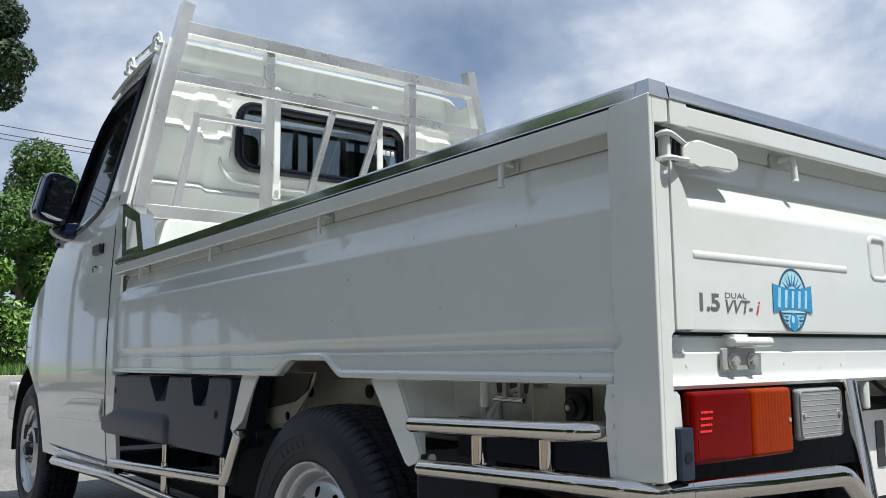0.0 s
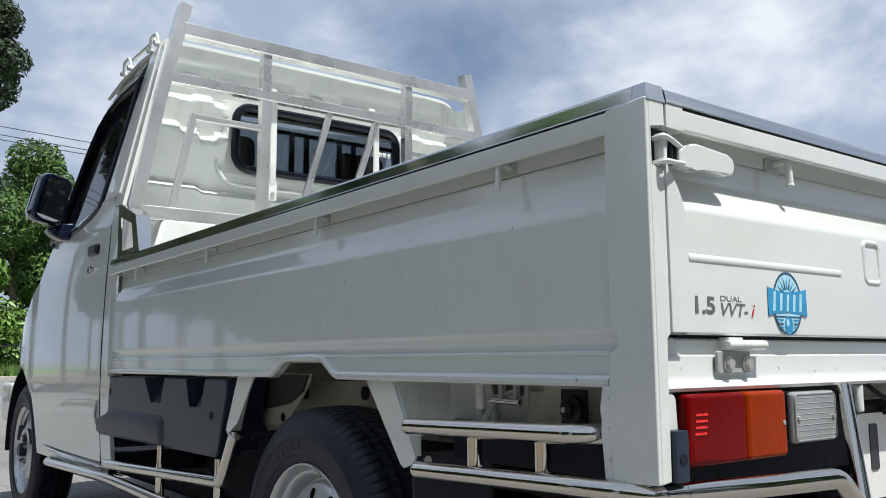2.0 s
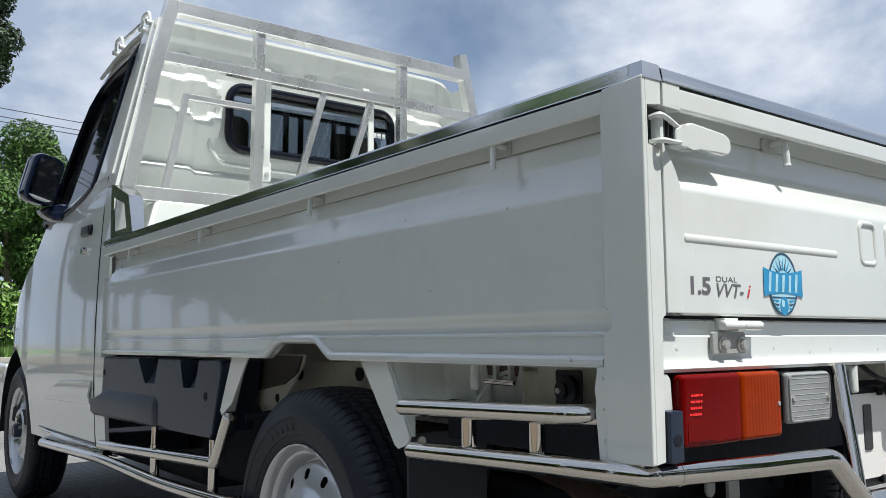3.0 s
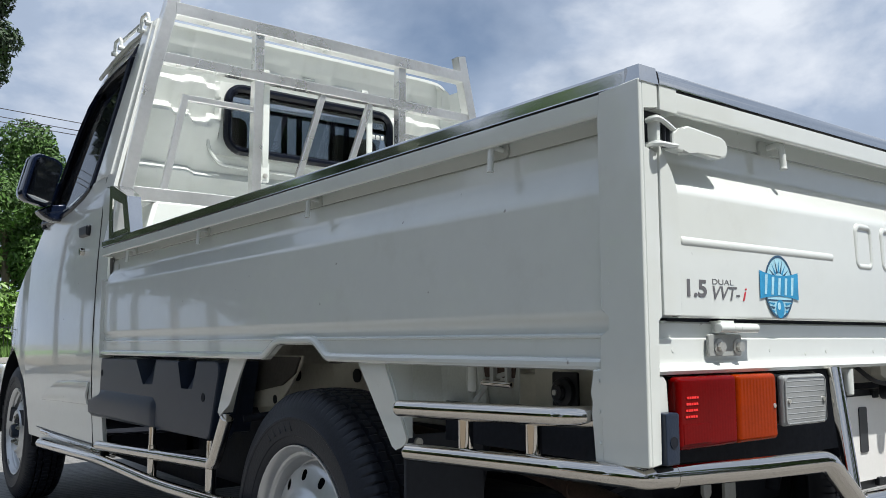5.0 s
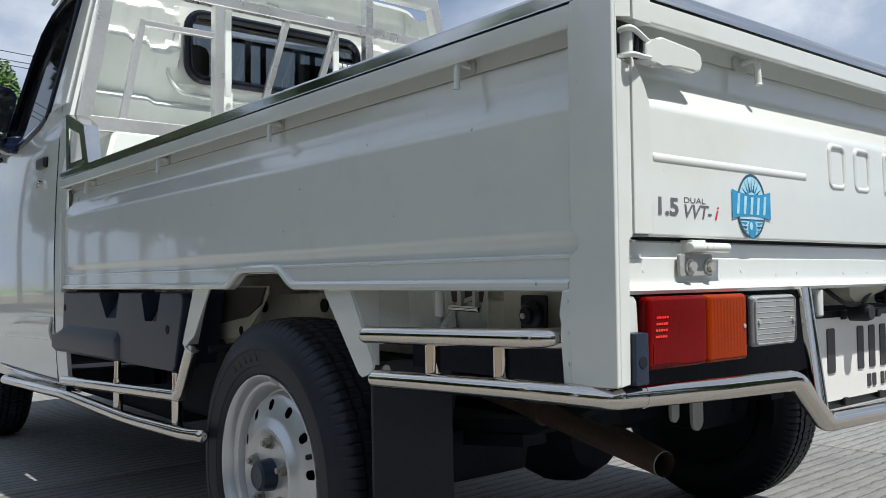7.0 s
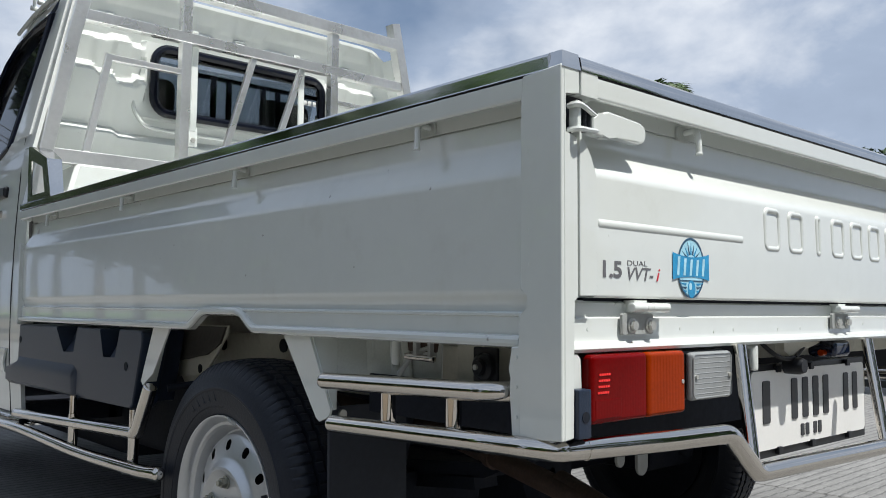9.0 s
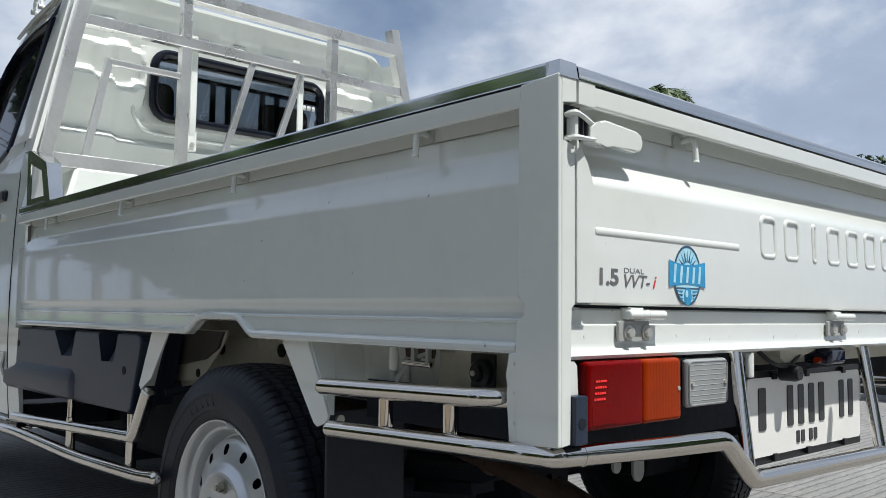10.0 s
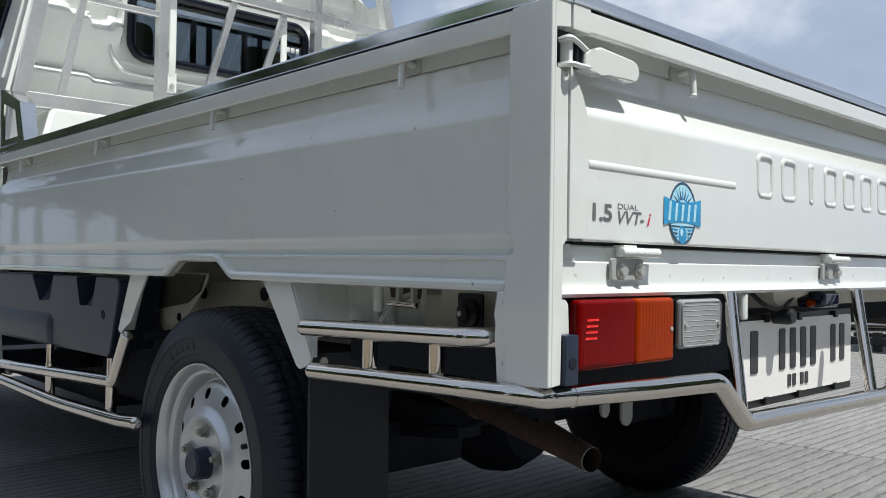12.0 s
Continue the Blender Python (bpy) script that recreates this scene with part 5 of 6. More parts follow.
    box(bm, 0.20, WIDTH - 0.20, 2.31, 2.66, 1.680, 1.688)
    part("headlining", bm, M_HEADLINING, truck)


def door_mirror():
    bm = bmesh.new()
    ring = lambda k: round_rect(-0.108 + 0.012 * k, 0.004 - 0.010 * k, 1.136 + 0.012 * k, 1.316 - 0.010 * k, 0.035, 5)
    lines = []
    for y, k in ((2.700, 0.0), (2.715, -0.3), (2.76, -0.2), (2.81, 1.2), (2.835, 3.2)):
        lines.append([(u, y, v) for u, v in ring(k)])
    rows = [[bm.verts.new(p) for p in line] for line in lines]
    for a, b in zip(rows, rows[1:]):
        for i in range(len(a)):
            bm.faces.new((a[i], a[(i + 1) % len(a)], b[(i + 1) % len(b)], b[i]))
    bm.faces.new(rows[-1])
    bm.faces.new(rows[0][::-1])
    bm.transform(pose(0, 2.7, 1.22) @ pose(0, 0, 0, 0, 12, 8) @ pose(0, 0, 0, 6) @ pose(0, -2.7, -1.22))
    m = part("door_mirror", bm, M_BLACKGLOSS, truck, "black door mirror on a short arm")
    bm = bmesh.new()
    prism(bm, round_rect(-0.098, -0.006, 1.146, 1.306, 0.028, 5), "y", 2.688, 2.6915)
    bm.transform(pose(0, 2.7, 1.22) @ pose(0, 0, 0, 0, 12, 10) @ pose(0, 0, 0, 5) @ pose(0, -2.7, -1.22))
    part("mirror_glass", bm, M_MIRROR, m)
    bm = bmesh.new()
    prism(bm, [(-0.055, 1.132), (-0.010, 1.150), (0.045, 1.165), (0.05, 1.095), (0.0, 1.095), (-0.035, 1.110)], "y", 2.73, 2.80, 0.01, 3)
    part("mirror_arm", bm, M_BLACKGLOSS, m)


def cab_back():
    """The pressed rear wall of the cab with its ledges, and the rear window."""
    Y = 2.285
    def edge(z):
        return 0.055 + max(0.0, z - 1.1) * 0.19
    def line_of(x, pts):
        for (a, p), (b, q) in zip(pts, pts[1:]):
            if x <= b:
                return p + (q - p) * (x - a) / (b - a)
        return pts[-1][1]
    def proud(x, z):
        """How far the pressing stands out: three ledges that step up and down along the wall."""
        u = min(x, WIDTH - x)
        top = line_of(u, [(0.0, 1.655), (0.250, 1.657), (0.318, 1.674), (0.332, 1.674), (0.346, 1.660), (0.455, 1.664), (0.590, 1.655), (0.618, 1.670), (0.702, 1.670),
                          (0.730, 1.653), (0.786, 1.653), (0.803, 1.673), (0.9, 1.673)])
        step = line_of(u, [(0.0, 1.700), (0.640, 1.704), (0.722, 1.706), (0.738, 1.684), (0.9, 1.688)])
        side = line_of(u, [(0.0, 1.585), (0.310, 1.586), (0.335, 1.599), (0.388, 1.599), (0.402, 1.580), (0.9, 1.576)])
        mid = line_of(u, [(0.0, 1.486), (0.262, 1.488), (0.278, 1.468), (0.332, 1.470), (0.346, 1.445), (0.400, 1.447), (0.414, 1.468), (0.9, 1.470)])
        low = line_of(u, [(0.0, 1.267), (0.338, 1.265), (0.356, 1.250), (0.9, 1.250)])
        top, step, side, mid, low = top + 0.009, step + 0.009, side + 0.009, mid + 0.009, low + 0.009
        if 0.440 < u and 1.316 < z < 1.604:
            return 0.018
        if z > top:
            return 0.38 * (z - top) - 0.012 + 0.006 * min(1.0, max(0.0, (z - step) / 0.008))
        for foot, head in ((low - 0.13, low), (low, mid), (mid, side), (side, top)):
            if z < head:
                return min(0.33 * max(0.0, z - foot), (head - z) * 1.25) - 0.012
        return 0.0
    def under_roof(x):
        w = min(1.0, abs(2 * (x - 0.164) / (WIDTH - 0.328) - 1))
        return 1.690 + 0.080 * math.sqrt(1 - w ** 24)
    bm = bmesh.new()
    zs = [0.62, 0.80, 0.95, 1.06] + [1.10 + 0.006 * k for k in range(103)] + [1.718, 1.73, 1.745, 1.758, 1.768]
    rows = []
    for z in zs:
        y = Y + 0.02 * (z - 1.1)
        e = edge(z)
        xs = [e + (WIDTH - 2 * e) * k / 150 for k in range(151)]
        line = [(e - 0.012, y - 0.06, z), (e, y - 0.045, z), (e + 0.008, y - 0.030, z)]
        line += [(x, y - proud(x, z) * min(1.0, min(x - e, WIDTH - e - x) / 0.05), z) for x in xs[3:-3]]
        line += [(WIDTH - e - 0.008, y - 0.030, z), (WIDTH - e, y - 0.045, z), (WIDTH - e + 0.012, y - 0.06, z)]
        rows.append([bm.verts.new((q[0], q[1], min(q[2], under_roof(q[0]) - 0.0002 * (1.8 - q[2])))) for q in line])
    for a, b in zip(rows, rows[1:]):
        for k in range(len(a) - 1):
            c = (a[k].co + b[k + 1].co) / 2
            if 0.482 < c.x < WIDTH - 0.482 and 1.352 < c.z < 1.566:
                continue
            bm.faces.new((a[k], a[k + 1], b[k + 1], b[k]))
    geom = bmesh.ops.extrude_face_region(bm, geom=list(bm.faces))
    bmesh.ops.translate(bm, verts=[g for g in geom["geom"] if isinstance(g, bmesh.types.BMVert)], vec=(0, 0.010, 0))
    wall = part("cab_rear_wall", bm, M_WHITE, truck, "white pressed rear wall of the cab with stepped ledges")
    def pressed(outline, d, bev, flip=False):
        """A pressed form with sloping edges, proud of the wall."""
        pts = [(WIDTH - x, z) for x, z in reversed(outline)] if flip else outline
        z = sum(q for _, q in pts) / len(pts)
        y = Y + 0.02 * (z - 1.1)
        bm = bmesh.new()
        prism(bm, pts, "y", y - d, y + 0.012, min(d * 0.85, bev), 1)
        part("pressed_field", bm, M_WHITE, wall)
    pressed([(0.13, 0.98), (WIDTH - 0.13, 0.98), (WIDTH - 0.16, 1.105), (0.16, 1.105)], 0.195, 0.012)
    for flip in (False, True):
        bm = bmesh.new()
        line = rounded([(0.420, Y - 0.004, 1.44), (0.402, Y - 0.010, 1.40), (0.402, Y - 0.018, 1.34), (0.440, Y - 0.022, 1.285), (0.56, Y - 0.022, 1.280), (0.82, Y - 0.022, 1.280)], 0.05, 6)
        if flip:
            line = [Vector((WIDTH - q.x, q.y, q.z)) for q in line]
        tube(bm, line, 0.007, 8)
        part("pressed_bead", bm, M_WHITE, wall)
    # rear window
    y = Y - 0.024
    bm = bmesh.new()
    ring = round_rect(0.470, WIDTH - 0.470, 1.342, 1.577, 0.055, 6)
    tube(bm, [(u, y - 0.004, v) for u, v in ring + ring[:1]], 0, shape=rsquare(0.030, 0.030, 0.010), up=(0, 1, 0))
    seal = part("window_seal", bm, M_SEAL, wall, "thick black rubber window seal")
    bm = bmesh.new()
    prism(bm, ring, "y", y + 0.002, y + 0.006)
    part("rear_window", bm, M_GLASS, wall, "dark rear window of the cab").visible_shadow = False
    bm = bmesh.new()
    for x in (0.705, 0.768, 0.915, 0.980):
        box(bm, x - 0.011, x + 0.011, y + 0.008, y + 0.018, 1.345, 1.515, 0.002)
    box(bm, 0.485, WIDTH - 0.485, y + 0.008, y + 0.018, 1.502, 1.518, 0.002)
    box(bm, 0.485, WIDTH - 0.485, y + 0.008, y + 0.018, 1.556, 1.572, 0.002)
    part("window_bar", bm, M_SEAL, wall)
    # a pale printed line on the glass
    bm = bmesh.new()
    for k, w in enumerate((0.016, 0.020, 0.018, 0.014)):
        prism(bm, round_rect(1.066 + 0.024 * k, 1.066 + 0.024 * k + w, 1.472, 1.492, 0.003), "y", y + 0.0005, y + 0.0012)
    part("window_print", bm, M_PLATE, wall, "pale plain bars printed on the glass")


def headboard():
    """Welded aluminium frame over the bed's front."""
    Y = 2.115
    W2 = WIDTH
    bm = bmesh.new()
    tube(bm, [(0.040, Y, 0.955), (0.074, Y, 1.15), (0.1375, Y, 1.50), (0.216, Y, 1.845)], 0, shape=rsquare(0.042, 0.046, 0.0018), up=(0, 1, 0))
    left = part("headboard", bm, M_ALU, truck, "welded aluminium headboard frame behind the cab", smooth=20)
    def bar(name, a, b, w, d, up=(0, 1, 0), mat=M_ALU):
        bm = bmesh.new()
        tube(bm, [a, b], 0, shape=rsquare(w, d, 0.0016), up=up)
        return part(name, bm, mat, left, smooth=20)
    bm = bmesh.new()
    tube(bm, [(W2 - 0.040, Y, 0.955), (W2 - 0.074, Y, 1.15), (W2 - 0.1375, Y, 1.50), (W2 - 0.216, Y, 1.845)], 0, shape=rsquare(0.042, 0.046, 0.0018), up=(0, 1, 0))
    part("upright", bm, M_ALU, left, smooth=20)
    bar("top_rail", (0.21, Y, 1.757), (W2 - 0.21, Y, 1.757), 0.044, 0.050)
    bar("middle_rail", (0.165, Y, 1.584), (W2 - 0.165, Y, 1.584), 0.036, 0.034)
    bar("lower_rail", (0.075, Y, 1.120), (W2 - 0.075, Y, 1.120), 0.044, 0.040)
    for x in (0.517, W2 - 0.517):
        bar("upright", (x, Y, 1.602), (x, Y, 1.735), 0.036, 0.034, up=(1, 0, 0))
        bar("upright", (x - 0.004, Y, 1.142), (x, Y, 1.566), 0.036, 0.034, up=(1, 0, 0))
    bar("guard_rail", (0.262, Y, 1.462), (0.499, Y, 1.462), 0.020, 0.022)
    bar("guard_rail", (W2 - 0.262, Y, 1.462), (W2 - 0.499, Y, 1.462), 0.020, 0.022)
    bar("guard_bar", (0.194, Y, 1.142), (0.258, Y, 1.472), 0.020, 0.022, up=(1, 0, 0))
    bar("guard_bar", (W2 - 0.194, Y, 1.142), (W2 - 0.258, Y, 1.472), 0.020, 0.022, up=(1, 0, 0))
    bar("guard_bar", (0.655, Y, 1.142), (0.782, Y, 1.566), 0.020, 0.022, up=(1, 0, 0))
    bar("guard_bar", (0.845, Y, 1.142), (0.988, Y, 1.566), 0.020, 0.022, up=(1, 0, 0))
    for x in (0.561, 1.000):
        bm = bmesh.new()
        tube(bm, rounded([(x + 0.004, Y + 0.020, 1.60), (x, Y + 0.018, 1.54), (x, Y + 0.018, 1.33), (x + 0.004, Y + 0.030, 1.27)], 0.03), 0, shape=rsquare(0.026, 0.010, 0.003), up=(0, 1, 0))
        box(bm, x - 0.016, x + 0.022, Y + 0.026, Y + 0.050, 1.215, 1.285, 0.003)
        s = part("tie_strap", bm, M_WHITE, left, "white painted steel strap")
        bm = bmesh.new()
        disc(bm, (x + 0.004, Y + 0.019, 1.236), 0.009, "y", 0.008, 6)
        part("strap_bolt", bm, M_BOLT, left)
    for x in (0.545, 0.966):
        bm = bmesh.new()
        box(bm, x, x + 0.030, Y + 0.02, Y + 0.032, 1.590, 1.626, 0.003)
        b2 = part("bracket", bm, M_WHITE, left)
        bm = bmesh.new()
        disc(bm, (x + 0.015, Y + 0.012, 1.610), 0.007, "y", 0.008, 6)
        part("bracket_bolt", bm, M_BOLT, left)
    # gussets down to the rails
    for flip in (0, 1):
        bm = bmesh.new()
        prism(bm, [(2.000, 0.974), (2.030, 0.958), (2.030, 1.121), (2.000, 1.118)], "x", 0.004, 0.008)
        prism(bm, [(1.822, 0.958), (2.030, 0.958), (2.000, 0.974), (1.862, 0.974)], "x", 0.004, 0.008)
        prism(bm, [(1.822, 0.958), (1.876, 0.974), (1.900, 1.048), (1.862, 1.068)], "x", 0.004, 0.008)
        prism(bm, [(1.862, 1.068), (1.900, 1.048), (2.000, 1.078), (2.000, 1.118)], "x", 0.004, 0.008)
        for v in bm.verts:
            v.co.x += (v.co.z - 0.958) * -0.012
        if flip:
            for v in bm.verts:
                v.co.x = WIDTH - v.co.x
        gs = part("gusset", bm, M_TRIM, left, "polished triangular gusset on the rail")
        bm = bmesh.new()
        strip(bm, [[(0.010, 2.092, 1.126), (0.0095, 2.000, 1.1185), (0.008, 1.862, 1.068), (0.005, 1.822, 0.9585)], [(0.060, 2.092, 1.126), (0.056, 2.000, 1.1185), (0.043, 1.862, 1.068), (0.040, 1.822, 0.9585)]], thick=(0, 0.002, -0.002))
        if flip:
            for v in bm.verts:
                v.co.x = WIDTH - v.co.x
        part("gusset_plate", bm, M_TRIM, gs)


panel = side_panel()
mirrored(panel)
post = corner_post()
mirrored(post)
gate = tailgate()
latch(truck)
Y_FACE = 0.0052
lettering(gate, "1.5", 0.0275, 0.0745, 0.6970, Y_FACE - 0.0001, M_GREYINK, 0.0, 1.36, bold=0.0008)
lettering(gate, "DUAL", 0.0092, 0.129, 0.7122, Y_FACE - 0.0001, M_GREYINK, 0.0, 1.85)
lettering(gate, "VVT-", 0.0225, 0.1265, 0.6945, Y_FACE - 0.0001, M_GREYINK, 0.25, 1.22, bold=0.0003)
lettering(gate, "i", 0.0245, 0.1905, 0.6940, Y_FACE - 0.0001, M_REDINK, 0.25, 1.5)


def sticker():
    """A round blue emblem, as plain shapes."""
    cx, cz, y = 0.2748, 0.7140, Y_FACE - 0.0005
    def oval(rx, rz, dx=0.0, dz=0.0, n=36):
        return [(cx + dx + rx * math.cos(2 * math.pi * k / n), cz + dz + rz * math.sin(2 * math.pi * k / n)) for k in range(n)]
    bm = bmesh.new()
    prism(bm, oval(0.0335, 0.0405), "y", y, y + 0.0006)
    st = part("round_sticker", bm, M_SKYBLUE, truck, "round blue printed sticker with a banner across")
    def flat(name, outline, mat, lift=0.0002):
        bm = bmesh.new()
        prism(bm, outline, "y", y - lift, y - lift + 0.00015)
        return part(name, bm, mat, st)
    bm = bmesh.new()
    ring = [(u, y - 0.0001, v) for u, v in oval(0.0325, 0.0395)]
    tube(bm, ring + ring[:1], 0, shape=rsquare(0.0032, 0.0005, 0.0001), up=(0, 1, 0))
    part("sticker_ring", bm, M_NAVY, st)
    # fan of blades above the banner
    for k in range(7):
        t = radians(36 + 18 * k)
        c, s2 = math.cos(t), math.sin(t)
        flat("sticker_blade", [(cx + 0.012 * c - 0.002 * s2, cz + 0.006 + 0.012 * s2 + 0.002 * c), (cx + 0.028 * c, cz + 0.004 + 0.032 * s2),
                               (cx + 0.012 * c + 0.002 * s2, cz + 0.006 + 0.012 * s2 - 0.002 * c)], M_BLUE if k % 2 else M_NAVY)
    def arc(x):
        return 0.010 - 0.010 * (1 - (x / 0.045) ** 2) * 0.55
    xs = [-0.045 + 0.009 * k for k in range(11)]
    flat("sticker_banner", [(cx + x, cz + 0.010 + arc(x)) for x in xs] + [(cx + x, cz - 0.012 - 0.45 * arc(x) * (abs(x) / 0.045)) for x in reversed(xs)], M_BLUE, 0.0005)
    for k in range(5):
        x = -0.0355 + 0.0153 * k
        flat("banner_bar", [(cx + x, cz - 0.0105), (cx + x + 0.0052, cz - 0.0105), (cx + x + 0.0085, cz + 0.007 + arc(x)), (cx + x + 0.0028, cz + 0.007 + arc(x))], M_SKYBLUE, 0.0008)
    flat("banner_line", [(cx - 0.027, cz - 0.0165), (cx + 0.027, cz - 0.0165), (cx + 0.027, cz - 0.0185), (cx - 0.027, cz - 0.0185)], M_NAVY, 0.0004)
    flat("sticker_ball", oval(0.0095, 0.0120, 0.0, -0.0285, 24), M_BLUE, 0.0005)
    flat("ball_glint", oval(0.0035, 0.0050, -0.003, -0.025, 16), M_SKYBLUE, 0.0008)
    for sg in (-1, 1):
        for k in range(3):
            x0, z0 = 0.011, -0.021 - 0.005 * k
            flat("sticker_wing", [(cx + sg * x0, cz + z0), (cx + sg * (0.030 - 0.005 * k), cz + z0 + 0.001), (cx + sg * (x0 + 0.004), cz + z0 - 0.003)], M_NAVY if k == 1 else M_BLUE, 0.0004)


sticker()
for hx in (0.1205, 0.716, 1.43):
    gate_hinge(hx)
rear_sill()
rail_trim()
tail_lamp()
tail_lamp(True)
reverse_lamp()
number_plate()
bars()
under_bed()
wheel(AXLE_R, deep=0.008)
wheel(AXLE_R, True, deep=0.07)
wheel(AXLE_F, deep=0.03)
wheel(AXLE_F, True, deep=0.03)
side_box()
cab()
door_mirror()
cab_back()
headboard()

# ---- trees, fence and distance ----
def leaf_mesh(name, blobs, count, size, mat, seed, squash=1.0):
    """A crown of many small leaf blades, scattered through uneven lobes."""
    rng = np.random.default_rng(seed)
    verts, faces = [], []
    vol = np.array([b[3] ** 2 for b in blobs])
    pick = rng.choice(len(blobs), size=count, p=vol / vol.sum())
    for i in range(count):
        bx, by, bz, br = blobs[pick[i]]
        d = rng.normal(size=3)
        d /= np.linalg.norm(d)
        r = br * (0.55 + 0.5 * rng.random() ** 0.6)
        c = np.array([bx, by, bz]) + d * r * np.array([1, 1, squash])
        nrm = d * 0.7 + rng.normal(size=3) * 0.55 + np.array([0, 0, 0.35])
        nrm /= np.linalg.norm(nrm)
        u = np.cross(nrm, rng.normal(size=3))
        u /= np.linalg.norm(u)
        v = np.cross(nrm, u)
        L = size * (0.6 + 0.8 * rng.random())
        k = len(verts)
        verts += [tuple(c - u * L), tuple(c - v * L * 0.42 + nrm * L * 0.1), tuple(c + u * L), tuple(c + v * L * 0.42 + nrm * L * 0.1)]
        faces.append((k, k + 1, k + 2, k + 3))
    me = bpy.data.meshes.new(name)
    me.from_pydata(verts, [], faces)
    me.materials.append(mat)
    return me


def tree(x, y, height, crown_r, mat, seed, label, leaves=5000, leaf=0.16, trunk=0.16, low=0.35):
    t = thing("tree", label, "tree")
    t.location = (x, y, GZ)
    rng = random.Random(seed)
    bm = bmesh.new()
    top = height * 0.72
    pts = [(0, 0, 0), (0.1, 0.05, top * 0.35), (-0.05, 0.1, top * 0.7), (0.05, 0, top)]
    for a, b, r0 in zip(pts, pts[1:], (1.0, 0.8, 0.55)):
        n = 9
        A = [bm.verts.new(Vector(a) + Vector((trunk * r0 * math.cos(2 * math.pi * k / n), trunk * r0 * math.sin(2 * math.pi * k / n), 0))) for k in range(n)]
        B = [bm.verts.new(Vector(b) + Vector((trunk * r0 * 0.78 * math.cos(2 * math.pi * k / n), trunk * r0 * 0.78 * math.sin(2 * math.pi * k / n), 0))) for k in range(n)]
        for k in range(n):
            bm.faces.new((A[k], A[(k + 1) % n], B[(k + 1) % n], B[k]))
    blobs = []
    for k in range(16):
        a = rng.random() * 6.283
        h = low * height + (0.90 - low) * height * rng.random()
        w = crown_r * (1.05 - abs((h / height - low) / (1 - low) - 0.42) * 1.1)
        rr = w * (0.25 + 0.6 * rng.random())
        c = (rr * math.cos(a), rr * math.sin(a), h)
        blobs.append((*c, crown_r * (0.26 + 0.22 * rng.random())))
        tube(bm, [(0, 0, min(top, h * 0.75)), (c[0] * 0.5, c[1] * 0.5, h * 0.9), c], trunk * 0.22, 5)
    part("trunk", bm, M_BARK, t)
    ob = new("crown", leaf_mesh("crown", blobs, leaves, leaf, mat, seed, 0.85))
    ob.parent = t
    return t


def hedge(x0, x1, y, h, mat, seed, label):
    rng = random.Random(seed)
    blobs = [(x0 + (x1 - x0) * rng.random(), y + rng.uniform(-0.8, 0.8), GZ + h * (0.25 + 0.65 * rng.random()), h * 0.28) for _ in range(26)]
    ob = new("hedge", leaf_mesh("hedge", blobs, 7000, 0.15, mat, seed))
    tagged(ob, label, "shrub", kind="stuff")


def palm(x, y, height, seed):
    t = thing("palm_tree", "tall palm with feathered fronds, far behind", "palm tree")
    t.location = (x, y, GZ)
    rng = random.Random(seed)
    bm = bmesh.new()
    tube(bm, [(0, 0, 0), (0.2, 0.1, height * 0.5), (0.1, 0.2, height)], 0.16, 9)
    part("trunk", bm, M_BARK, t)
    for k in range(15):
        bm = bmesh.new()
        a = k * 2.399 + rng.random() * 0.3
        lift = rng.uniform(0.35, 1.5)
        L = rng.uniform(1.15, 1.65)
        spine = []
        for s in range(10):
            u = s / 9
            spine.append(Vector((0.1 + math.cos(a) * L * u * (1 - 0.15 * u), 0.2 + math.sin(a) * L * u * (1 - 0.15 * u), height + L * (lift * u - (0.55 + lift * 0.6) * u * u))))
        side = Vector((-math.sin(a), math.cos(a), 0))
        for s in range(1, 10):
            for sub in range(3):
                f = sub / 3
                p = spine[s - 1].lerp(spine[s], f)
                d = (spine[s] - spine[s - 1]).normalized()
                w = (0.62 * math.sin(math.pi * min(1, (s + f) / 10.5)) + 0.12) * rng.uniform(0.7, 1.15)
                for sg in (-1, 1):
                    tip = p + side * sg * w + d * rng.uniform(0.2, 0.5) + Vector((0, 0, -rng.uniform(0.1, 0.7) * w))
                    bm.faces.new([bm.verts.new(q) for q in (p, p + d * 0.11, tip)])
        tube(bm, spine, 0.018, 5)
        part("frond", bm, M_PALM, t, smooth=0)


tree(3.3, 40.0, 17.6, 3.0, M_LEAF3, 11, "tall dark broadleaf tree beyond the fence", 20000, 0.13, 0.26, 0.66)
tree(7.1, 44.0, 12.2, 3.7, M_LEAF, 12, "round green broadleaf tree beyond the fence", 26000, 0.13, 0.22, 0.10)
tree(4.2, 38.5, 5.6, 2.3, M_LEAF2, 13, "bright green young tree by the fence", 6000, 0.16, 0.12, 0.12)
tree(9.5, 47.0, 9.5, 3.0, M_LEAF, 14, "green broadleaf tree beyond the fence", 6000, 0.19, 0.2, 0.2)
hedge(1.0, 9.0, 37.5, 2.4, M_LEAF2, 21, "bright green shrubs growing along the fence")
tree(-2.8, 14.5, 8.4, 2.1, M_LEAF3, 16, "tall dark green tree ahead of the truck", 7000, 0.20, 0.09, 0.58)


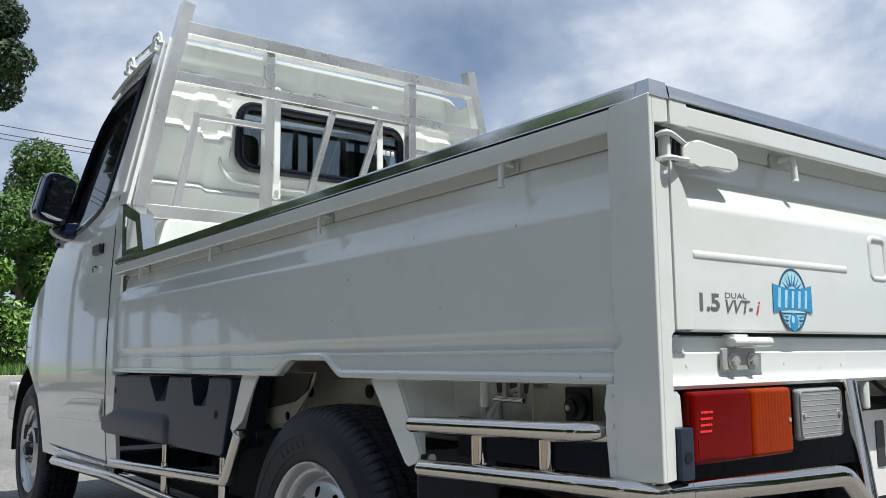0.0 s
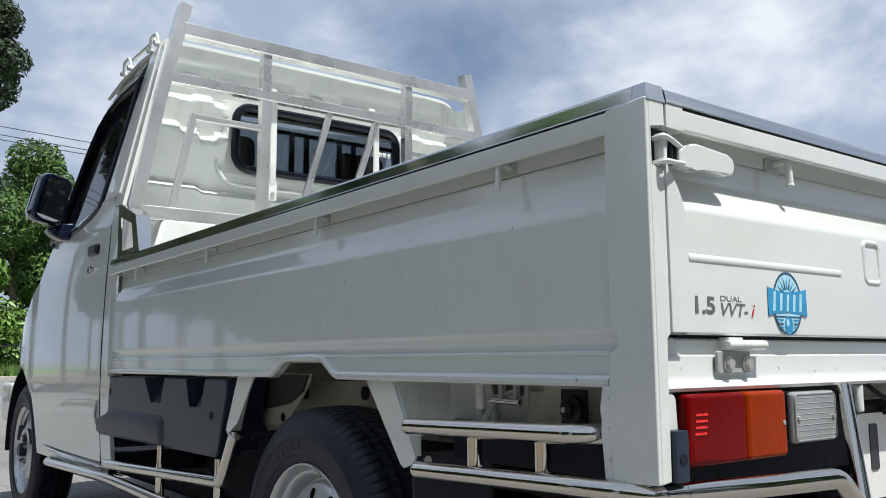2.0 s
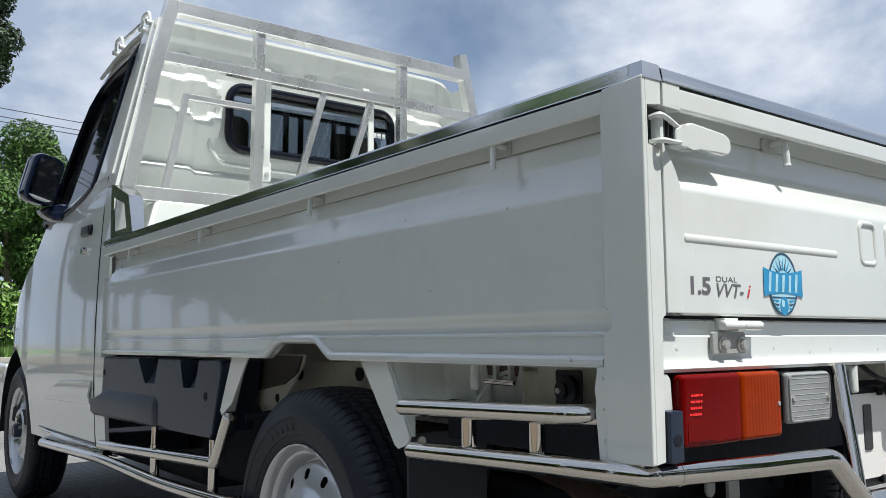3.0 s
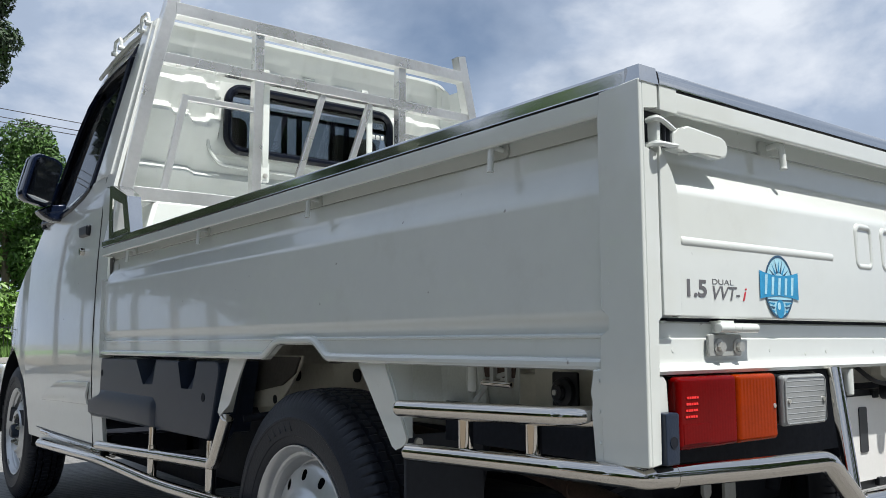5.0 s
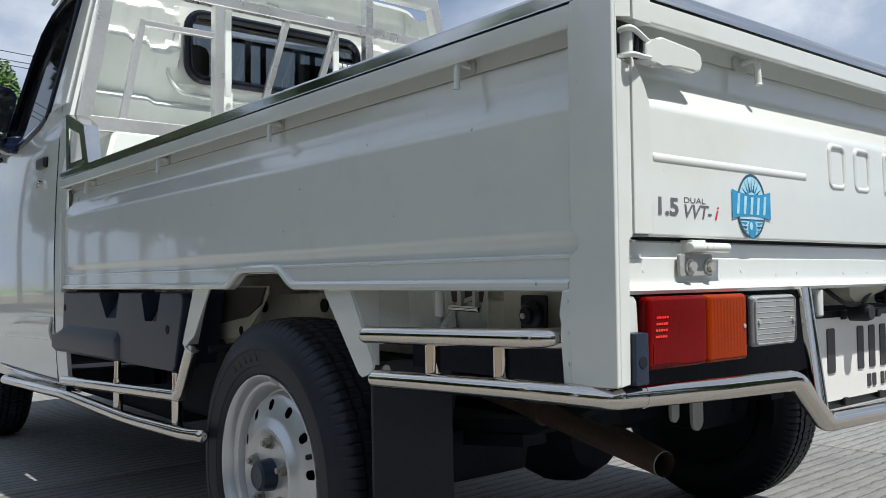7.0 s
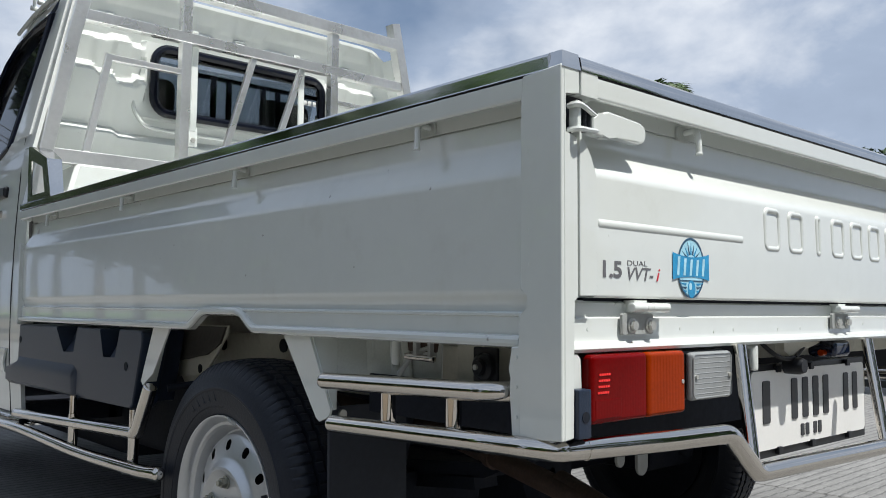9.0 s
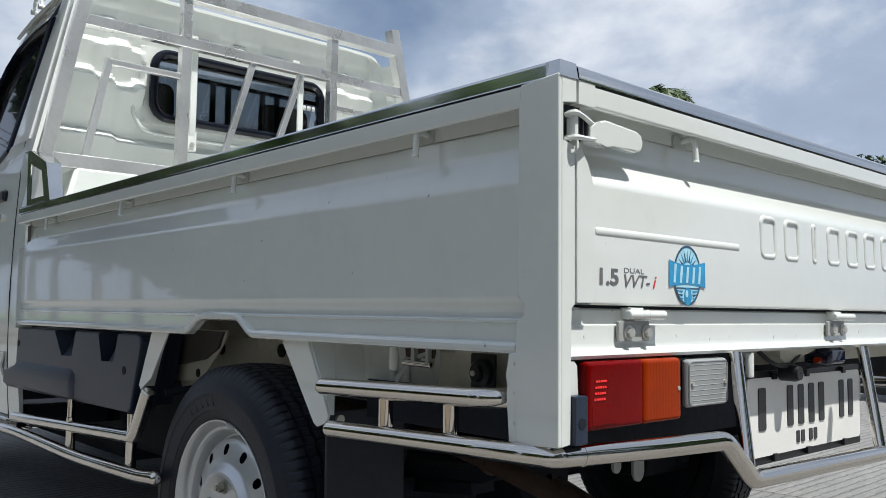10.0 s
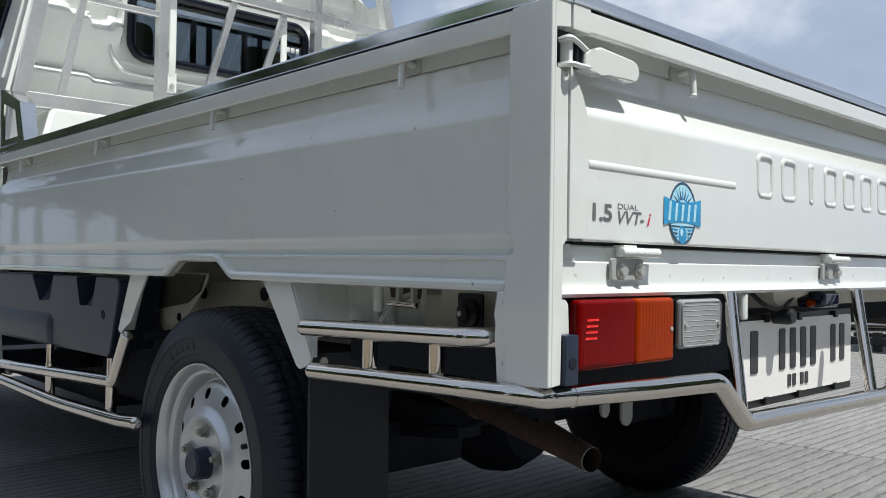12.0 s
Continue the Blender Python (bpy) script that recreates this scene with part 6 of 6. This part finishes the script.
def tree_belt():
    """Trees on the open side, mirrored in paint and steel, and added ones behind."""
    rng = random.Random(8)
    for k in range(11):
        y = 20.0 - 2.9 * k
        tree(-9.6 + rng.uniform(-0.8, 0.6), y + rng.uniform(-0.8, 0.8), rng.uniform(3.9, 4.6) + max(0.0, y) * 0.11, 2.3, M_LEAF if k % 3 == 1 else M_LEAF3, 60 + k,
             "dark green broadleaf tree out of view along the yard", 3200, 0.26, 0.2, 0.05)
    for k, (x, y) in enumerate(((-9.4, 24.0), (-10.4, 30.0), (-11.0, 36.5), (-12.0, 43.0))):
        tree(x, y, 6.6 + 1.2 * k, 2.9, M_LEAF3, 70 + k, "dark green broadleaf tree out of view along the yard", 2300, 0.24, 0.2, 0.40)
    # unseen trees added behind the camera to dim the tailgate's sky light
    for k in range(6):
        x = -6.0 + 4.0 * k
        tree(x, -11.5 + rng.uniform(-0.8, 0.8), rng.uniform(8.0, 10.5), 3.0, M_LEAF if k % 2 else M_LEAF3, 80 + k, "dark green broadleaf tree out of view along the yard", 2200, 0.30, 0.2, 0.05)


tree_belt()
palm(34.2, 21.75, 11.2, 5)
tree(45.0, 17.9, 8.95, 3.1, M_LEAF3, 15, "dark tree in the distance behind the truck", 5000, 0.2, 0.2, 0.4)


def fence():
    f = thing("fence", "dark iron bar fence at the yard's edge", "fence")
    f.location = (0, 35.6, GZ)
    bm = bmesh.new()
    for z in (0.25, 1.25):
        box(bm, -4.0, 12.0, -0.015, 0.015, z, z + 0.04)
    part("rail", bm, M_IRON, f)
    bm = bmesh.new()
    for k in range(110):
        x = -4.0 + 0.145 * k
        box(bm, x, x + 0.022, -0.011, 0.011, 0.05, 1.40)
    bars_ob = part("bars", bm, M_IRON, f)
    tagged(bars_ob, kind="stuff")
    return f


fence()


def verge():
    bm = bmesh.new()
    box(bm, -30, 34, 33.2, 60, GZ - 0.2, GZ + 0.12)
    link("verge", bm, M_GRASS, None, smooth=0)
    tagged(bpy.data.objects["verge"], "green grass verge under the fence", "grass", kind="structure")
    bm = bmesh.new()
    box(bm, -30, 34, 32.9, 33.2, GZ - 0.2, GZ + 0.16, 0.02)
    link("kerb", bm, M_KERB, None)
    tagged(bpy.data.objects["kerb"], "pale concrete kerb along the grass", "kerb", kind="structure")
    # soil out of view, added so chrome and paint reflect something darker
    bm = bmesh.new()
    box(bm, -40, -3.2, -14, 32.0, GZ - 0.2, GZ + 0.06)
    tagged(link("verge", bm, M_SOIL, None, smooth=0), "unseen brown soil added under the trees along the yard", "soil", kind="structure")
    rng = np.random.default_rng(4)
    verts, faces = [], []
    for i in range(9000):
        x, y = rng.uniform(-3, 12), 33.25 + 2.6 * rng.random() ** 1.5
        h, a = rng.uniform(0.15, 0.55), rng.uniform(0, 6.28)
        dx, dy = 0.03 * math.cos(a), 0.03 * math.sin(a)
        k = len(verts)
        verts += [(x - dx, y - dy, GZ + 0.1), (x + dx, y + dy, GZ + 0.1), (x + rng.uniform(-0.1, 0.1), y + rng.uniform(-0.1, 0.1), GZ + 0.1 + h)]
        faces.append((k, k + 1, k + 2))
    me = bpy.data.meshes.new("grass")
    me.from_pydata(verts, [], faces)
    me.materials.append(M_GRASS)
    tagged(new("grass", me), "tall green grass along the kerb", "grass", kind="stuff")


verge()


def wires():
    for k, (z0, z1) in enumerate(((9.85, 9.10), (9.54, 8.80), (9.36, 8.62))):
        bm = bmesh.new()
        pts = [(-14 + 3.5 * i, 30.0 + 0.4 * i, z0 + (z1 - z0) * i / 10 - 0.5 * math.sin(math.pi * i / 10)) for i in range(11)]
        tube(bm, pts, 0.016, 5)
        tagged(link("overhead_wire", bm, M_CABLE, None), "thin black overhead wire", "wire", group="overhead wires")
    for x, y, h in ((-14.0, 30.0, 10.8), (21.0, 34.0, 10.0)):
        bm = bmesh.new()
        lathe(bm, [(0.16, 0), (0.10, h)], 12, "z", (x, y, GZ))
        box(bm, x - 0.05, x + 0.05, y - 0.5, y + 0.5, h - 1.35, h - 1.25)
        tagged(link("utility_pole", bm, M_KERB, None), "grey concrete utility pole carrying overhead wires", "pole")


wires()


def metal_stand():
    s = thing("metal_stand", "low dark metal stand on the yard beyond the truck", "stand")
    s.location = (6.5, 1.9, GZ)
    bm = bmesh.new()
    box(bm, -0.04, 0.04, -0.9, 0.45, 0.05, 0.11, 0.006)
    box(bm, 0.50, 0.58, -0.9, 0.45, 0.05, 0.11, 0.006)
    part("foot_rail", bm, M_IRON, s)
    for x in (0.0, 0.54):
        for y in (0.07, -0.75):
            bm = bmesh.new()
            box(bm, x - 0.03, x + 0.03, y - 0.03, y + 0.03, 0.0, 0.62, 0.004)
            part("leg", bm, M_IRON, s)
    bm = bmesh.new()
    box(bm, -0.10, 0.64, -1.0, 0.25, 0.62, 0.66, 0.006)
    part("top", bm, M_IRON, s)


metal_stand()


# ---- concrete slabs ----
def slabs():
    base = bmesh.new()
    L, Wd = 3.0, 3.0
    box(base, 0.004, L - 0.004, 0.004, Wd - 0.004, -0.03, 0.0, 0.004, 1)
    me = None
    rng = random.Random(3)
    for i in range(-5, 6):
        for j in range(-5, 11):
            if me is None:
                ob = link("slab", base, M_CONCRETE, ground, smooth=0)
                me = ob.data
            else:
                ob = new("slab", me)
                ob.parent = ground
            ob.matrix_local = pose(2.32, 2.40, GZ, 0, 0, 3) @ pose(i * L, j * Wd, rng.uniform(-0.0015, 0.0015))


slabs()
